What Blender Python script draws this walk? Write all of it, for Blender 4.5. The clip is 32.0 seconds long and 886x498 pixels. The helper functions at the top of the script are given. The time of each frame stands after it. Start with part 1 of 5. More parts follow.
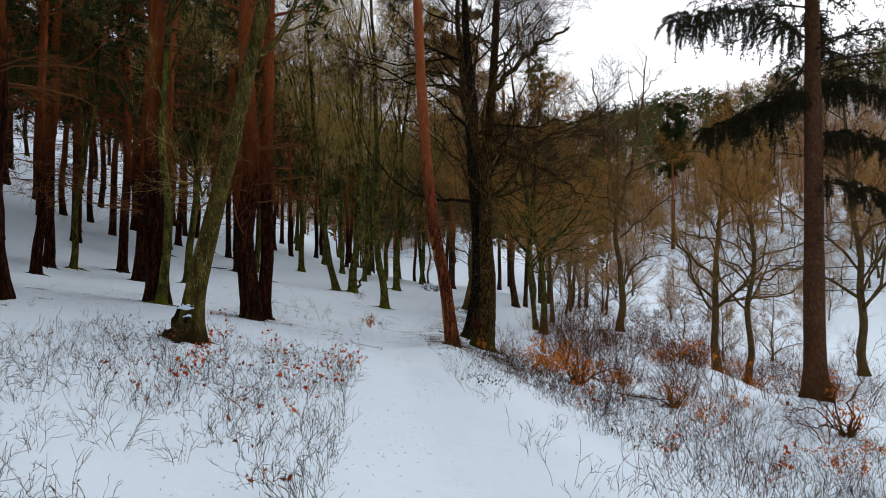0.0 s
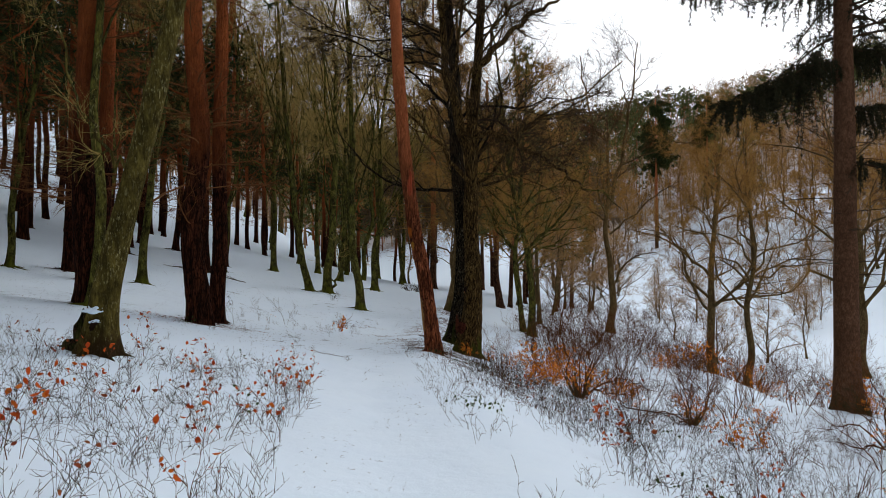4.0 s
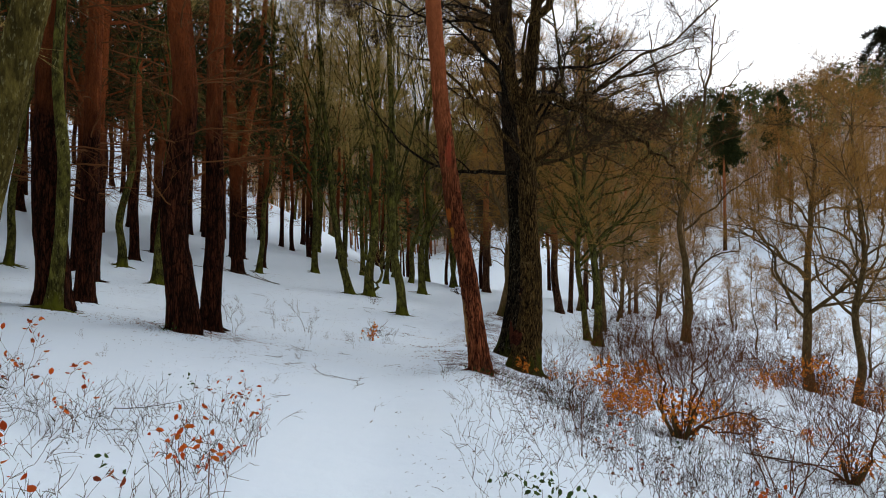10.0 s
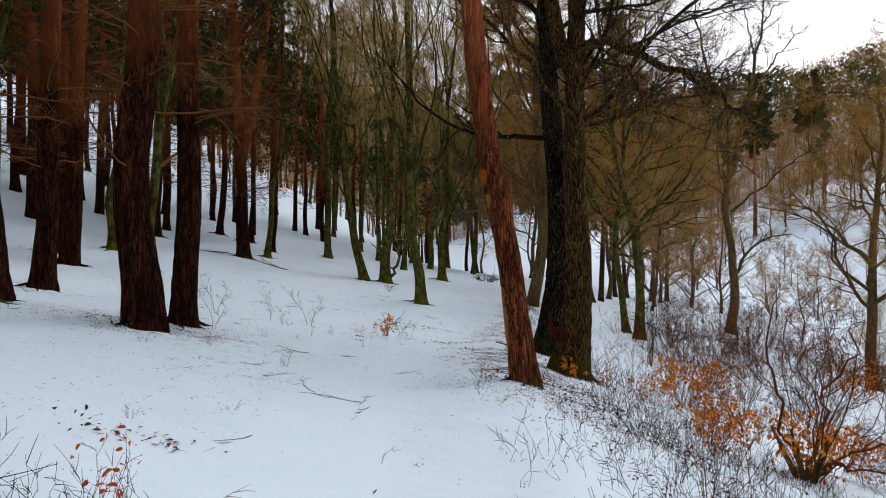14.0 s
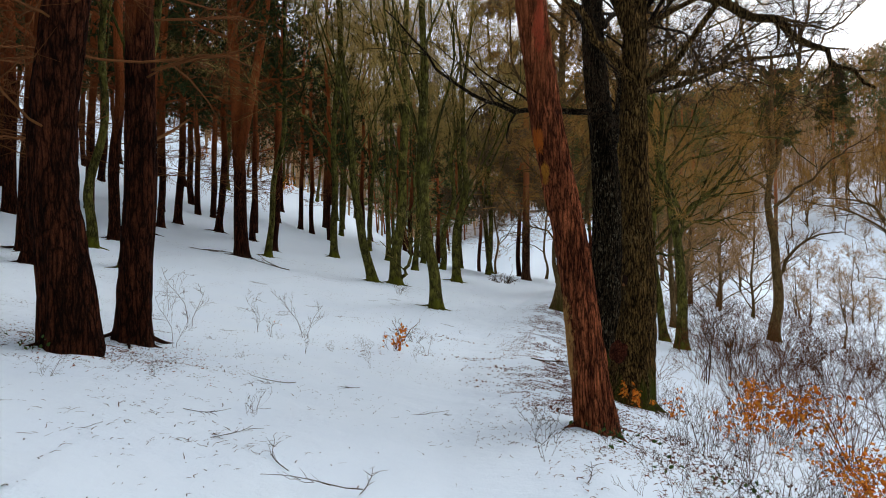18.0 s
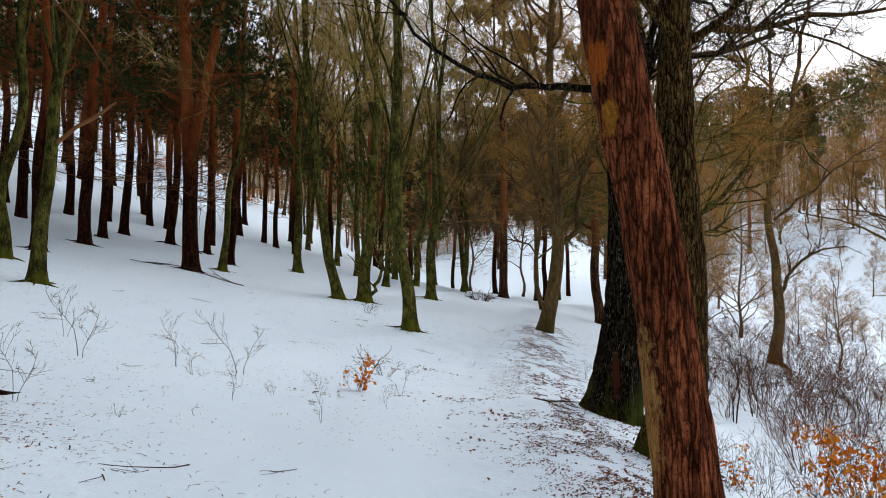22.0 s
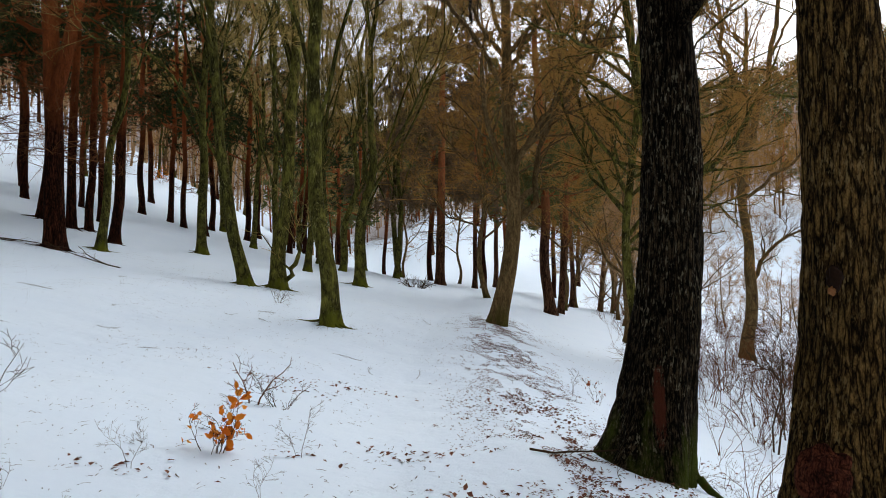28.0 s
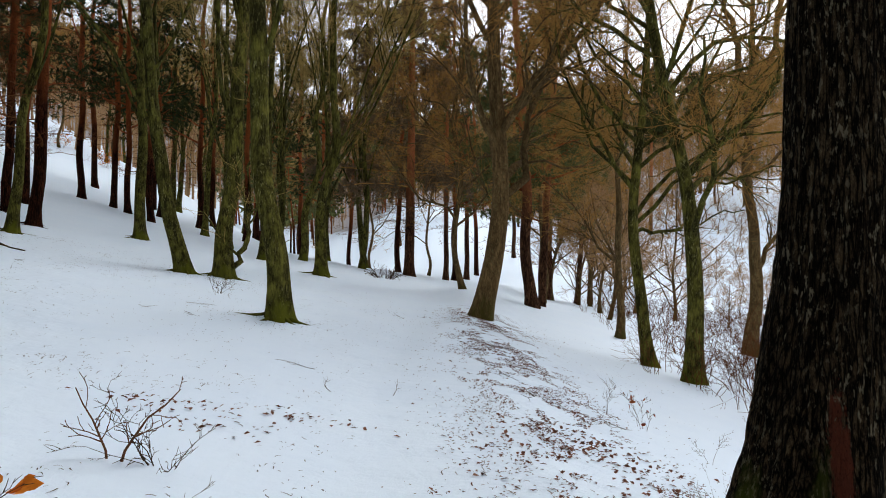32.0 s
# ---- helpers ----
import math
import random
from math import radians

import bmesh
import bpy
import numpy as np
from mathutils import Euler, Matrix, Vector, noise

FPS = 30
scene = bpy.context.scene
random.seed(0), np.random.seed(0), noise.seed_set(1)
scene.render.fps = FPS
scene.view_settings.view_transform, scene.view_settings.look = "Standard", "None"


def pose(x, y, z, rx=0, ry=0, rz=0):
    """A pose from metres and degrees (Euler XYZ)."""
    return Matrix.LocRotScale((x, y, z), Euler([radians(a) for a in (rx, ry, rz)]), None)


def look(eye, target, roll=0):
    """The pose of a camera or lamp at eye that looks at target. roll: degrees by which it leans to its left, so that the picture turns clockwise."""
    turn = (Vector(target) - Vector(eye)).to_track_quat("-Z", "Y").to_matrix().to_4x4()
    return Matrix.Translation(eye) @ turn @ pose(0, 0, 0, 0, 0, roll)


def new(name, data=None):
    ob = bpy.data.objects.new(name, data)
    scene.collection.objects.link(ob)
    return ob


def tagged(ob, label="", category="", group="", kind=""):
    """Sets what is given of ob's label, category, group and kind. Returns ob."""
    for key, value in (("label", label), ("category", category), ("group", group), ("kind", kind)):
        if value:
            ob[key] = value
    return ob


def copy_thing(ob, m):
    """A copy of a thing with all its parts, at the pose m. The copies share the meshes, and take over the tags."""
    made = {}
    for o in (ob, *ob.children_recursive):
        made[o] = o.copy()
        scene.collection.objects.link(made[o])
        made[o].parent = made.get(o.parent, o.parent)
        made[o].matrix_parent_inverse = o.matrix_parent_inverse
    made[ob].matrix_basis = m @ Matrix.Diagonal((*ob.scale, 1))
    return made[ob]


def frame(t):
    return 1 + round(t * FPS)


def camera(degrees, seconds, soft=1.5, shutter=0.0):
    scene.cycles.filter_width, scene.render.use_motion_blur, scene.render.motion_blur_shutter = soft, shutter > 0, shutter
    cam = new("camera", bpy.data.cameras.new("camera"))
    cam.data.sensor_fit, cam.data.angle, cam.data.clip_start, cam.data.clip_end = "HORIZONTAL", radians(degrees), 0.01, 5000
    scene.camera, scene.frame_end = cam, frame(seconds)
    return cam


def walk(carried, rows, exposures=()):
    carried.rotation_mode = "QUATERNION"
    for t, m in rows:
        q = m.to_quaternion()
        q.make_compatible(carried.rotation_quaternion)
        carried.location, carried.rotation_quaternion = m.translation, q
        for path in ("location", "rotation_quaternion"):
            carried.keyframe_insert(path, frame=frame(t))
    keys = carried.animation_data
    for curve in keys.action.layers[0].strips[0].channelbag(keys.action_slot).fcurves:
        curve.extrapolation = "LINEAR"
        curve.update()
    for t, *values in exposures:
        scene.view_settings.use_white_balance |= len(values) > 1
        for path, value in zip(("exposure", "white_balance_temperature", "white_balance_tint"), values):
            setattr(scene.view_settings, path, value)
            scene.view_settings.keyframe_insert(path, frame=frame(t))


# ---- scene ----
cam = camera(66.9, 32.0, soft=1.0)
PATH = [
    (0, (-0.247, -3.929, 1.784), (-0.241, -1.930, 1.830), -0.09),
    (0.5, (-0.318, -3.610, 1.789), (-0.275, -1.611, 1.805), -0.15),
    (1, (-0.352, -3.310, 1.776), (-0.289, -1.311, 1.770), -0.19),
    (1.5, (-0.387, -3.052, 1.784), (-0.316, -1.053, 1.790), -0.20),
    (2, (-0.421, -2.772, 1.766), (-0.342, -0.774, 1.779), -0.25),
    (2.5, (-0.380, -2.470, 1.748), (-0.300, -0.472, 1.758), -0.30),
    (3, (-0.265, -2.136, 1.710), (-0.178, -0.138, 1.720), -0.29),
    (3.5, (-0.232, -1.818, 1.666), (-0.146, 0.180, 1.684), -0.26),
    (4, (-0.195, -1.487, 1.640), (-0.134, 0.511, 1.688), -0.25),
    (4.5, (-0.109, -1.148, 1.600), (-0.076, 0.851, 1.657), -0.16),
    (6.5, (0.000, 0.000, 1.500), (0.000, 1.998, 1.587), -0.12),
    (7, (0.038, 0.272, 1.480), (0.028, 2.270, 1.568), -0.11),
    (7.5, (0.033, 0.560, 1.469), (0.012, 2.558, 1.551), -0.05),
    (8, (0.016, 0.855, 1.453), (-0.020, 2.853, 1.538), -0.02),
    (8.5, (0.023, 1.199, 1.454), (-0.032, 3.197, 1.534), -0.11),
    (9, (0.006, 1.538, 1.432), (-0.063, 3.536, 1.493), -0.19),
    (9.5, (-0.012, 1.886, 1.430), (-0.096, 3.883, 1.505), -0.28),
    (10, (0.024, 2.232, 1.413), (-0.078, 4.228, 1.476), -0.31),
    (10.5, (0.038, 2.566, 1.395), (-0.080, 4.561, 1.463), -0.33),
    (11, (0.018, 2.919, 1.369), (-0.098, 4.914, 1.434), -0.27),
    (11.5, (-0.017, 3.279, 1.350), (-0.146, 5.274, 1.411), -0.19),
    (12, (-0.026, 3.659, 1.336), (-0.169, 5.653, 1.392), -0.12),
    (12.5, (-0.100, 4.026, 1.324), (-0.252, 6.019, 1.369), -0.13),
    (13, (-0.188, 4.372, 1.319), (-0.342, 6.366, 1.357), -0.14),
    (13.5, (-0.253, 4.720, 1.297), (-0.410, 6.713, 1.324), -0.18),
    (14, (-0.331, 5.057, 1.311), (-0.487, 7.051, 1.335), -0.22),
    (14.5, (-0.445, 5.386, 1.307), (-0.594, 7.380, 1.327), -0.28),
    (16.5, (-0.679, 6.697, 1.305), (-0.856, 8.689, 1.337), -0.32),
    (17, (-0.713, 7.066, 1.285), (-0.898, 9.057, 1.314), -0.26),
    (17.5, (-0.732, 7.391, 1.283), (-0.921, 9.382, 1.318), -0.19),
    (18, (-0.828, 7.723, 1.268), (-1.011, 9.715, 1.293), -0.13),
    (18.5, (-0.927, 8.057, 1.262), (-1.110, 10.049, 1.279), -0.10),
    (19, (-0.969, 8.407, 1.247), (-1.141, 10.400, 1.261), -0.08),
    (19.5, (-1.014, 8.721, 1.229), (-1.161, 10.715, 1.244), -0.05),
    (20, (-1.085, 9.068, 1.232), (-1.217, 11.063, 1.267), -0.04),
    (20.5, (-1.099, 9.409, 1.212), (-1.227, 11.404, 1.260), -0.04),
    (21, (-1.093, 9.793, 1.211), (-1.200, 11.789, 1.264), 0.08),
    (21.5, (-1.162, 10.159, 1.184), (-1.248, 12.156, 1.242), 0.15),
    (22, (-1.203, 10.508, 1.182), (-1.300, 12.504, 1.258), 0.09),
    (22.5, (-1.210, 10.878, 1.144), (-1.302, 12.875, 1.203), 0.14),
    (23, (-1.240, 11.258, 1.114), (-1.291, 13.257, 1.162), 0.19),
    (23.5, (-1.324, 11.642, 1.110), (-1.342, 13.642, 1.147), 0.19),
    (24, (-1.340, 11.985, 1.086), (-1.348, 13.985, 1.101), 0.17),
    (24.5, (-1.334, 12.363, 1.077), (-1.326, 14.363, 1.085), 0.15),
    (25, (-1.375, 12.710, 1.052), (-1.345, 14.710, 1.054), 0.16),
    (25.5, (-1.412, 13.038, 1.068), (-1.372, 15.037, 1.085), 0.10),
    (27.5, (-1.434, 14.417, 0.993), (-1.343, 16.415, 1.025), 0.32),
    (28, (-1.443, 14.795, 0.977), (-1.333, 16.792, 1.018), 0.40),
    (28.5, (-1.502, 15.168, 0.942), (-1.367, 17.163, 0.982), 0.48),
    (29, (-1.559, 15.562, 0.937), (-1.414, 17.556, 0.991), 0.50),
    (29.5, (-1.542, 15.943, 0.898), (-1.395, 17.937, 0.947), 0.53),
    (30, (-1.531, 16.297, 0.878), (-1.363, 18.290, 0.914), 0.58),
    (30.5, (-1.559, 16.684, 0.834), (-1.372, 18.675, 0.871), 0.56),
    (31, (-1.545, 17.019, 0.801), (-1.360, 19.010, 0.843), 0.53),
    (31.5, (-1.506, 17.363, 0.785), (-1.313, 19.354, 0.818), 0.53),
    (32, (-1.515, 17.730, 0.710), (-1.302, 19.719, 0.734), 0.51),
]
walk(cam, [(t, look(eye, target, roll)) for t, eye, target, roll in PATH], exposures=[(0, 0.30), (8, 0.42), (16, 0.66), (24, 0.88), (32, 0.88)])

# world: overcast winter sky and a broad, weak sun behind cloud
SUN_EL, SUN_ROT = radians(52), radians(40)
world = bpy.data.worlds.new("overcast_sky")
scene.world = world
world.use_nodes = True
wn, wl = world.node_tree.nodes, world.node_tree.links
wn.clear()
sky = wn.new("ShaderNodeTexSky")
sky.sky_type, sky.sun_disc = "NISHITA", False
sky.sun_elevation, sky.sun_rotation = SUN_EL, SUN_ROT
sky.air_density, sky.dust_density, sky.ozone_density = 1.2, 2.0, 1.5
hsv = wn.new("ShaderNodeHueSaturation")
hsv.inputs["Saturation"].default_value = 0.2
bg = wn.new("ShaderNodeBackground")
bg.inputs["Strength"].default_value = 0.15
wo = wn.new("ShaderNodeOutputWorld")
wl.new(sky.outputs[0], hsv.inputs["Color"])
wl.new(hsv.outputs[0], bg.inputs["Color"])
wl.new(bg.outputs[0], wo.inputs["Surface"])
sun_data = bpy.data.lights.new("sun", "SUN")
sun_data.energy, sun_data.angle, sun_data.color = 0.5, radians(40), (1.0, 0.98, 0.95)
sun = new("sun", sun_data)
sun.matrix_world = look((0, 0, 40), (-40 * math.sin(SUN_ROT), -40 * math.cos(SUN_ROT), 40 - 40 * math.tan(SUN_EL)))

# ---------------------------------------------------------------- materials


class Nodes:
    """A short way to write a node material."""

    def __init__(self, name, rough=0.85, gloss=0.03):
        self.mat = bpy.data.materials.new(name)
        self.mat.use_nodes = True
        self.tree = self.mat.node_tree
        self.bsdf = self.tree.nodes["Principled BSDF"]
        self.bsdf.inputs["Roughness"].default_value = rough
        self.bsdf.inputs["Specular IOR Level"].default_value = gloss
        self.coord = self.tree.nodes.new("ShaderNodeTexCoord")

    def add(self, kind, **values):
        node = self.tree.nodes.new(kind)
        for key, value in values.items():
            node.inputs[key.replace("_", " ")].default_value = value
        return node

    def link(self, a, b):
        self.tree.links.new(a, b)

    def scaled(self, sx, sy, sz, where="Object"):
        m = self.tree.nodes.new("ShaderNodeMapping")
        m.inputs["Scale"].default_value = (sx, sy, sz)
        self.link(self.coord.outputs[where], m.inputs["Vector"])
        return m.outputs[0]

    def noise(self, vec, scale, detail=4.0, rough=0.6):
        n = self.add("ShaderNodeTexNoise", Scale=scale, Detail=detail, Roughness=rough)
        self.link(vec, n.inputs["Vector"])
        return n.outputs["Fac"]

    def voronoi(self, vec, scale, feature="DISTANCE_TO_EDGE"):
        n = self.add("ShaderNodeTexVoronoi", Scale=scale)
        n.feature = feature
        self.link(vec, n.inputs["Vector"])
        return n.outputs["Distance"]

    def ramp(self, fac, *stops):
        r = self.tree.nodes.new("ShaderNodeValToRGB")
        els = r.color_ramp.elements
        while len(els) < len(stops):
            els.new(0.5)
        for e, (p, c) in zip(els, stops):
            e.position, e.color = p, (*c, 1)
        self.link(fac, r.inputs["Fac"])
        return r.outputs["Color"]

    def mix(self, fac, a, b, blend="MIX"):
        m = self.tree.nodes.new("ShaderNodeMix")
        m.data_type, m.blend_type = "RGBA", blend
        for sock, v in ((m.inputs[0], fac), (m.inputs[6], a), (m.inputs[7], b)):
            if isinstance(v, bpy.types.NodeSocket):
                self.link(v, sock)
            elif isinstance(v, tuple):
                sock.default_value = (*v, 1)
            else:
                sock.default_value = v
        return m.outputs[2]

    def math(self, op, a, b=0.0):
        m = self.tree.nodes.new("ShaderNodeMath")
        m.operation = op
        for sock, v in ((m.inputs[0], a), (m.inputs[1], b)):
            if isinstance(v, bpy.types.NodeSocket):
                self.link(v, sock)
            else:
                sock.default_value = v
        return m.outputs[0]

    def random(self):
        return self.tree.nodes.new("ShaderNodeObjectInfo").outputs["Random"]

    def island(self):
        return self.tree.nodes.new("ShaderNodeNewGeometry").outputs["Random Per Island"]

    def done(self, colour, bump=None, strength=0.5, distance=0.02):
        if isinstance(colour, tuple):
            self.bsdf.inputs["Base Color"].default_value = (*colour, 1)
        else:
            self.link(colour, self.bsdf.inputs["Base Color"])
        if bump is not None:
            b = self.add("ShaderNodeBump", Strength=strength, Distance=distance)
            self.link(bump, b.inputs["Height"])
            self.link(b.outputs[0], self.bsdf.inputs["Normal"])
        return self.mat


def make_snow():
    n = Nodes("snow", 0.6, 0.2)
    v = n.scaled(1, 1, 1)
    fine, mid, big = n.noise(v, 55, 6, 0.7), n.noise(v, 6, 5, 0.6), n.noise(v, 0.7, 3)
    col = n.mix(big, (0.685, 0.80, 0.925), (0.745, 0.85, 0.94))
    # specks of litter: needles and bits of bark frozen into the crust
    speck = n.ramp(n.noise(n.scaled(1, 2.2, 1), 34, 5, 0.8), (0.66, (0, 0, 0)), (0.74, (1, 1, 1)))
    where = n.ramp(n.noise(v, 0.9, 4), (0.42, (0, 0, 0)), (0.70, (1, 1, 1)))
    col = n.mix(n.math("MULTIPLY", speck, n.math("MULTIPLY", where, 0.7)), col, (0.13, 0.10, 0.075))
    # leaf litter showing through the snow in the woods across the valley
    split = n.tree.nodes.new("ShaderNodeSeparateXYZ")
    n.link(n.coord.outputs["Object"], split.inputs[0])
    over = n.math("SUBTRACT", n.math("SUBTRACT", split.outputs["X"], n.math("MULTIPLY", split.outputs["Y"], 0.12)), 66.0)
    beyond = n.math("MAXIMUM", over, n.math("SUBTRACT", split.outputs["Y"], 138.0))
    wood = n.math("ADD", n.math("MULTIPLY", beyond, 0.06), n.math("MULTIPLY", n.math("SUBTRACT", n.noise(v, 0.12, 5, 0.7), 0.5), 4.5))
    col = n.mix(n.math("MULTIPLY", n.ramp(wood, (0.0, (0, 0, 0)), (0.4, (1, 1, 1))), 0.75), col, n.mix(mid, (0.11, 0.068, 0.040), (0.22, 0.14, 0.085)))
    h = n.math("ADD", n.math("MULTIPLY", mid, 1.0), n.math("MULTIPLY", fine, 0.18))
    return n.done(col, h, 0.4, 0.05)


def make_bark(name, dark, mid, light, scale, depth, tall=0.2, crack=1.0, lichen=None, low=None, high=None, scar=None, cells=None):
    """Bark: braided upright fissures and flaky plates, patches; lichen flecks, moss at the foot, a bright upper stem, a bare scar."""
    n = Nodes(name, 0.9)
    warp = n.tree.nodes.new("ShaderNodeVectorMath")
    warp.operation = "SCALE"
    warp.inputs[3].default_value = 0.09
    wob = n.add("ShaderNodeTexNoise", Scale=6.0, Detail=4.0)
    n.link(n.coord.outputs["Object"], wob.inputs["Vector"])
    n.link(wob.outputs["Color"], warp.inputs[0])
    plus = n.tree.nodes.new("ShaderNodeVectorMath")
    n.link(n.scaled(1, 1, tall), plus.inputs[0])
    n.link(warp.outputs[0], plus.inputs[1])
    v = plus.outputs[0]

    def fissure(vec, size, width, detail):
        away = n.math("ABSOLUTE", n.math("SUBTRACT", n.noise(vec, size, detail, 0.55), 0.5))
        return n.ramp(away, (0.0, (0, 0, 0)), (width, (1, 1, 1)))

    deep = fissure(v, scale, 0.072, 2.5)
    if cells:
        size, stretch, groove, ink = cells
        place = n.scaled(1, 1, stretch)
        for rate, amount in ((0.22, 1.5), (0.9, 0.9), (2.6, 0.35)):
            wave = n.add("ShaderNodeTexNoise", Scale=size * rate, Detail=2.0)
            n.link(place, wave.inputs["Vector"])
            push = n.tree.nodes.new("ShaderNodeVectorMath")
            push.operation = "MULTIPLY_ADD"
            push.inputs[1].default_value = (amount / size,) * 3
            n.link(wave.outputs["Color"], push.inputs[0])
            n.link(place, push.inputs[2])
            place = push.outputs[0]
        ragged = n.math("ADD", n.voronoi(place, size), n.math("MULTIPLY", n.math("SUBTRACT", n.noise(n.scaled(1, 1, 0.3), size * 3.0, 5, 0.75), 0.5), groove * 1.6))
        deep = n.ramp(ragged, (groove * 0.2, (0, 0, 0)), (groove, (0.7, 0.7, 0.7)), (groove * 2.6, (1, 1, 1)))
    fine = fissure(v, scale * 2.4, 0.035, 3.0)
    across = fissure(n.scaled(1, 1, 0.8), scale * 0.7, 0.02, 3.0)
    grain = n.noise(n.scaled(1, 1, 0.22), scale * 3.2, 8, 0.75)
    plate = n.noise(v, scale * 0.8, 3, 0.5)
    patch = n.noise(n.scaled(1, 1, 0.45), 2.6, 5, 0.65)
    tone = n.math("ADD", n.math("MULTIPLY", plate, 0.9), n.math("MULTIPLY", n.math("SUBTRACT", grain, 0.5), 1.1))
    col = n.mix(n.ramp(tone, (0.32, (0, 0, 0)), (0.66, (1, 1, 1))), mid, light)
    col = n.mix(n.ramp(patch, (0.42, (0, 0, 0)), (0.66, (0.62, 0.62, 0.62))), col, n.mix(grain, dark, mid))
    col = n.mix(n.math("MULTIPLY", n.math("SUBTRACT", 1.0, across), 0.45 * crack), col, dark)
    col = n.mix(n.math("MULTIPLY", n.math("SUBTRACT", 1.0, fine), 0.55 * crack), col, dark)
    col = n.mix(n.math("MULTIPLY", n.math("SUBTRACT", 1.0, deep), ink if cells else 0.9 * crack), col, dark)
    split = n.tree.nodes.new("ShaderNodeSeparateXYZ")
    n.link(n.coord.outputs["Object"], split.inputs[0])
    tallness = split.outputs["Z"]
    if high:
        up = n.math("ADD", n.math("MULTIPLY", tallness, 0.13), n.math("MULTIPLY", patch, 0.7))
        thin = n.mix(n.math("MULTIPLY", n.math("SUBTRACT", 1.0, fine), 0.5), n.mix(grain, high, light), mid)
        col = n.mix(n.ramp(n.math("MULTIPLY", up, 0.5), (0.40, (0, 0, 0)), (0.64, (1, 1, 1))), col, thin)
    if lichen:
        spot = n.ramp(n.noise(n.scaled(1, 1, 0.3), 42, 4, 0.65), (0.56, (0, 0, 0)), (0.64, (1, 1, 1)))
        where = n.ramp(n.noise(n.scaled(1, 1, 0.6), 3, 3), (0.4, (0, 0, 0)), (0.6, (1, 1, 1)))
        col = n.mix(n.math("MULTIPLY", n.math("MULTIPLY", spot, where), 0.8), col, lichen)
    if low:
        down = n.math("ADD", n.math("MULTIPLY", tallness, -0.8), n.math("MULTIPLY", n.noise(v, 5, 4), 1.75))
        col = n.mix(n.ramp(down, (0.5, (0, 0, 0)), (0.95, (0.9, 0.9, 0.9))), col, n.mix(grain, low, n.mix(0.6, low, dark)))
    for place, size, colour in scar or ():
        off = n.tree.nodes.new("ShaderNodeMapping")
        off.vector_type = "TEXTURE"
        off.inputs["Location"].default_value, off.inputs["Scale"].default_value = place, size
        n.link(n.coord.outputs["Object"], off.inputs["Vector"])
        ln = n.tree.nodes.new("ShaderNodeVectorMath")
        ln.operation = "LENGTH"
        n.link(off.outputs[0], ln.inputs[0])
        edge = n.math("ADD", ln.outputs["Value"], n.math("ADD", n.math("MULTIPLY", n.noise(v, 14, 6, 0.8), 1.5), n.math("MULTIPLY", n.noise(n.scaled(1, 1, 0.7), 11, 6, 0.8), 1.5)))
        bare = n.mix(n.math("MULTIPLY", n.math("SUBTRACT", 1.0, fine), 0.6), n.mix(n.math("MULTIPLY", grain, 0.6), colour, mid), mid)
        col = n.mix(n.ramp(n.math("MULTIPLY", edge, 0.35), (0.70, (1, 1, 1)), (0.78, (0, 0, 0))), col, bare)
    col = n.mix(0.4, col, n.mix(n.random(), (0.7, 0.7, 0.7), (1.3, 1.22, 1.15)), "MULTIPLY")
    h = n.math("ADD", n.math("MULTIPLY", n.math("ADD", n.math("MULTIPLY", deep, 1.4), n.math("MULTIPLY", fine, 0.5)), crack), n.math("ADD", n.math("MULTIPLY", grain, 0.9), n.math("MULTIPLY", plate, 0.8)))
    return n.done(col, h, 0.9, depth)


def make_twig(name, a, b, size=3):
    n = Nodes(name, 0.9)
    col = n.mix(n.noise(n.scaled(1, 1, 1), size, 3), a, b)
    return n.done(n.mix(n.island(), col, n.mix(0.5, col, b)))


def make_leaf(name, a, b, c):
    n = Nodes(name, 0.7)
    col = n.ramp(n.island(), (0.0, a), (0.5, b), (1.0, c))
    col = n.mix(n.noise(n.scaled(1, 1, 1), 60, 2), col, n.mix(0.4, col, (0.05, 0.02, 0.01)))
    return n.done(col)


SNOW = make_snow()
PINE = dict(dark=(0.004, 0.002, 0.0015), mid=(0.020, 0.0065, 0.0035), light=(0.135, 0.042, 0.019), scale=13, depth=0.03, tall=0.16, high=(0.52, 0.132, 0.032), cells=(17, 0.16, 0.12, 0.8))
OAK = dict(dark=(0.0012, 0.0008, 0.0005), mid=(0.012, 0.008, 0.005), light=(0.15, 0.105, 0.056), scale=36, depth=0.03, tall=0.13, cells=(30, 0.11, 0.20, 0.95), lichen=(0.24, 0.21, 0.14), low=(0.095, 0.120, 0.014))
PINE_BARK = make_bark("pine_bark", **PINE)
PINE_SCARRED = make_bark("scarred_pine_bark", **{**PINE, "scale": 19, "high": (0.42, 0.115, 0.036), "mid": (0.150, 0.038, 0.016), "light": (0.66, 0.20, 0.078), "cells": (26, 0.11, 0.11, 0.82)}, crack=1.0, scar=(((-0.58, -0.14, 2.86), (0.09, 0.22, 0.24), (0.62, 0.16, 0.02)), ((-0.51, -0.14, 2.55), (0.09, 0.22, 0.17), (0.60, 0.27, 0.03)), ((-0.32, -0.02, 0.75), (0.16, 0.22, 0.8), (0.66, 0.36, 0.11)), ((-0.56, -0.16, 4.0), (0.1, 0.22, 0.5), (0.50, 0.09, 0.04))))
OAK_BARK = make_bark("oak_bark", scar=(((-0.22, -0.34, 0.75), (0.085, 0.3, 0.60), (0.14, 0.038, 0.020)),), **OAK)
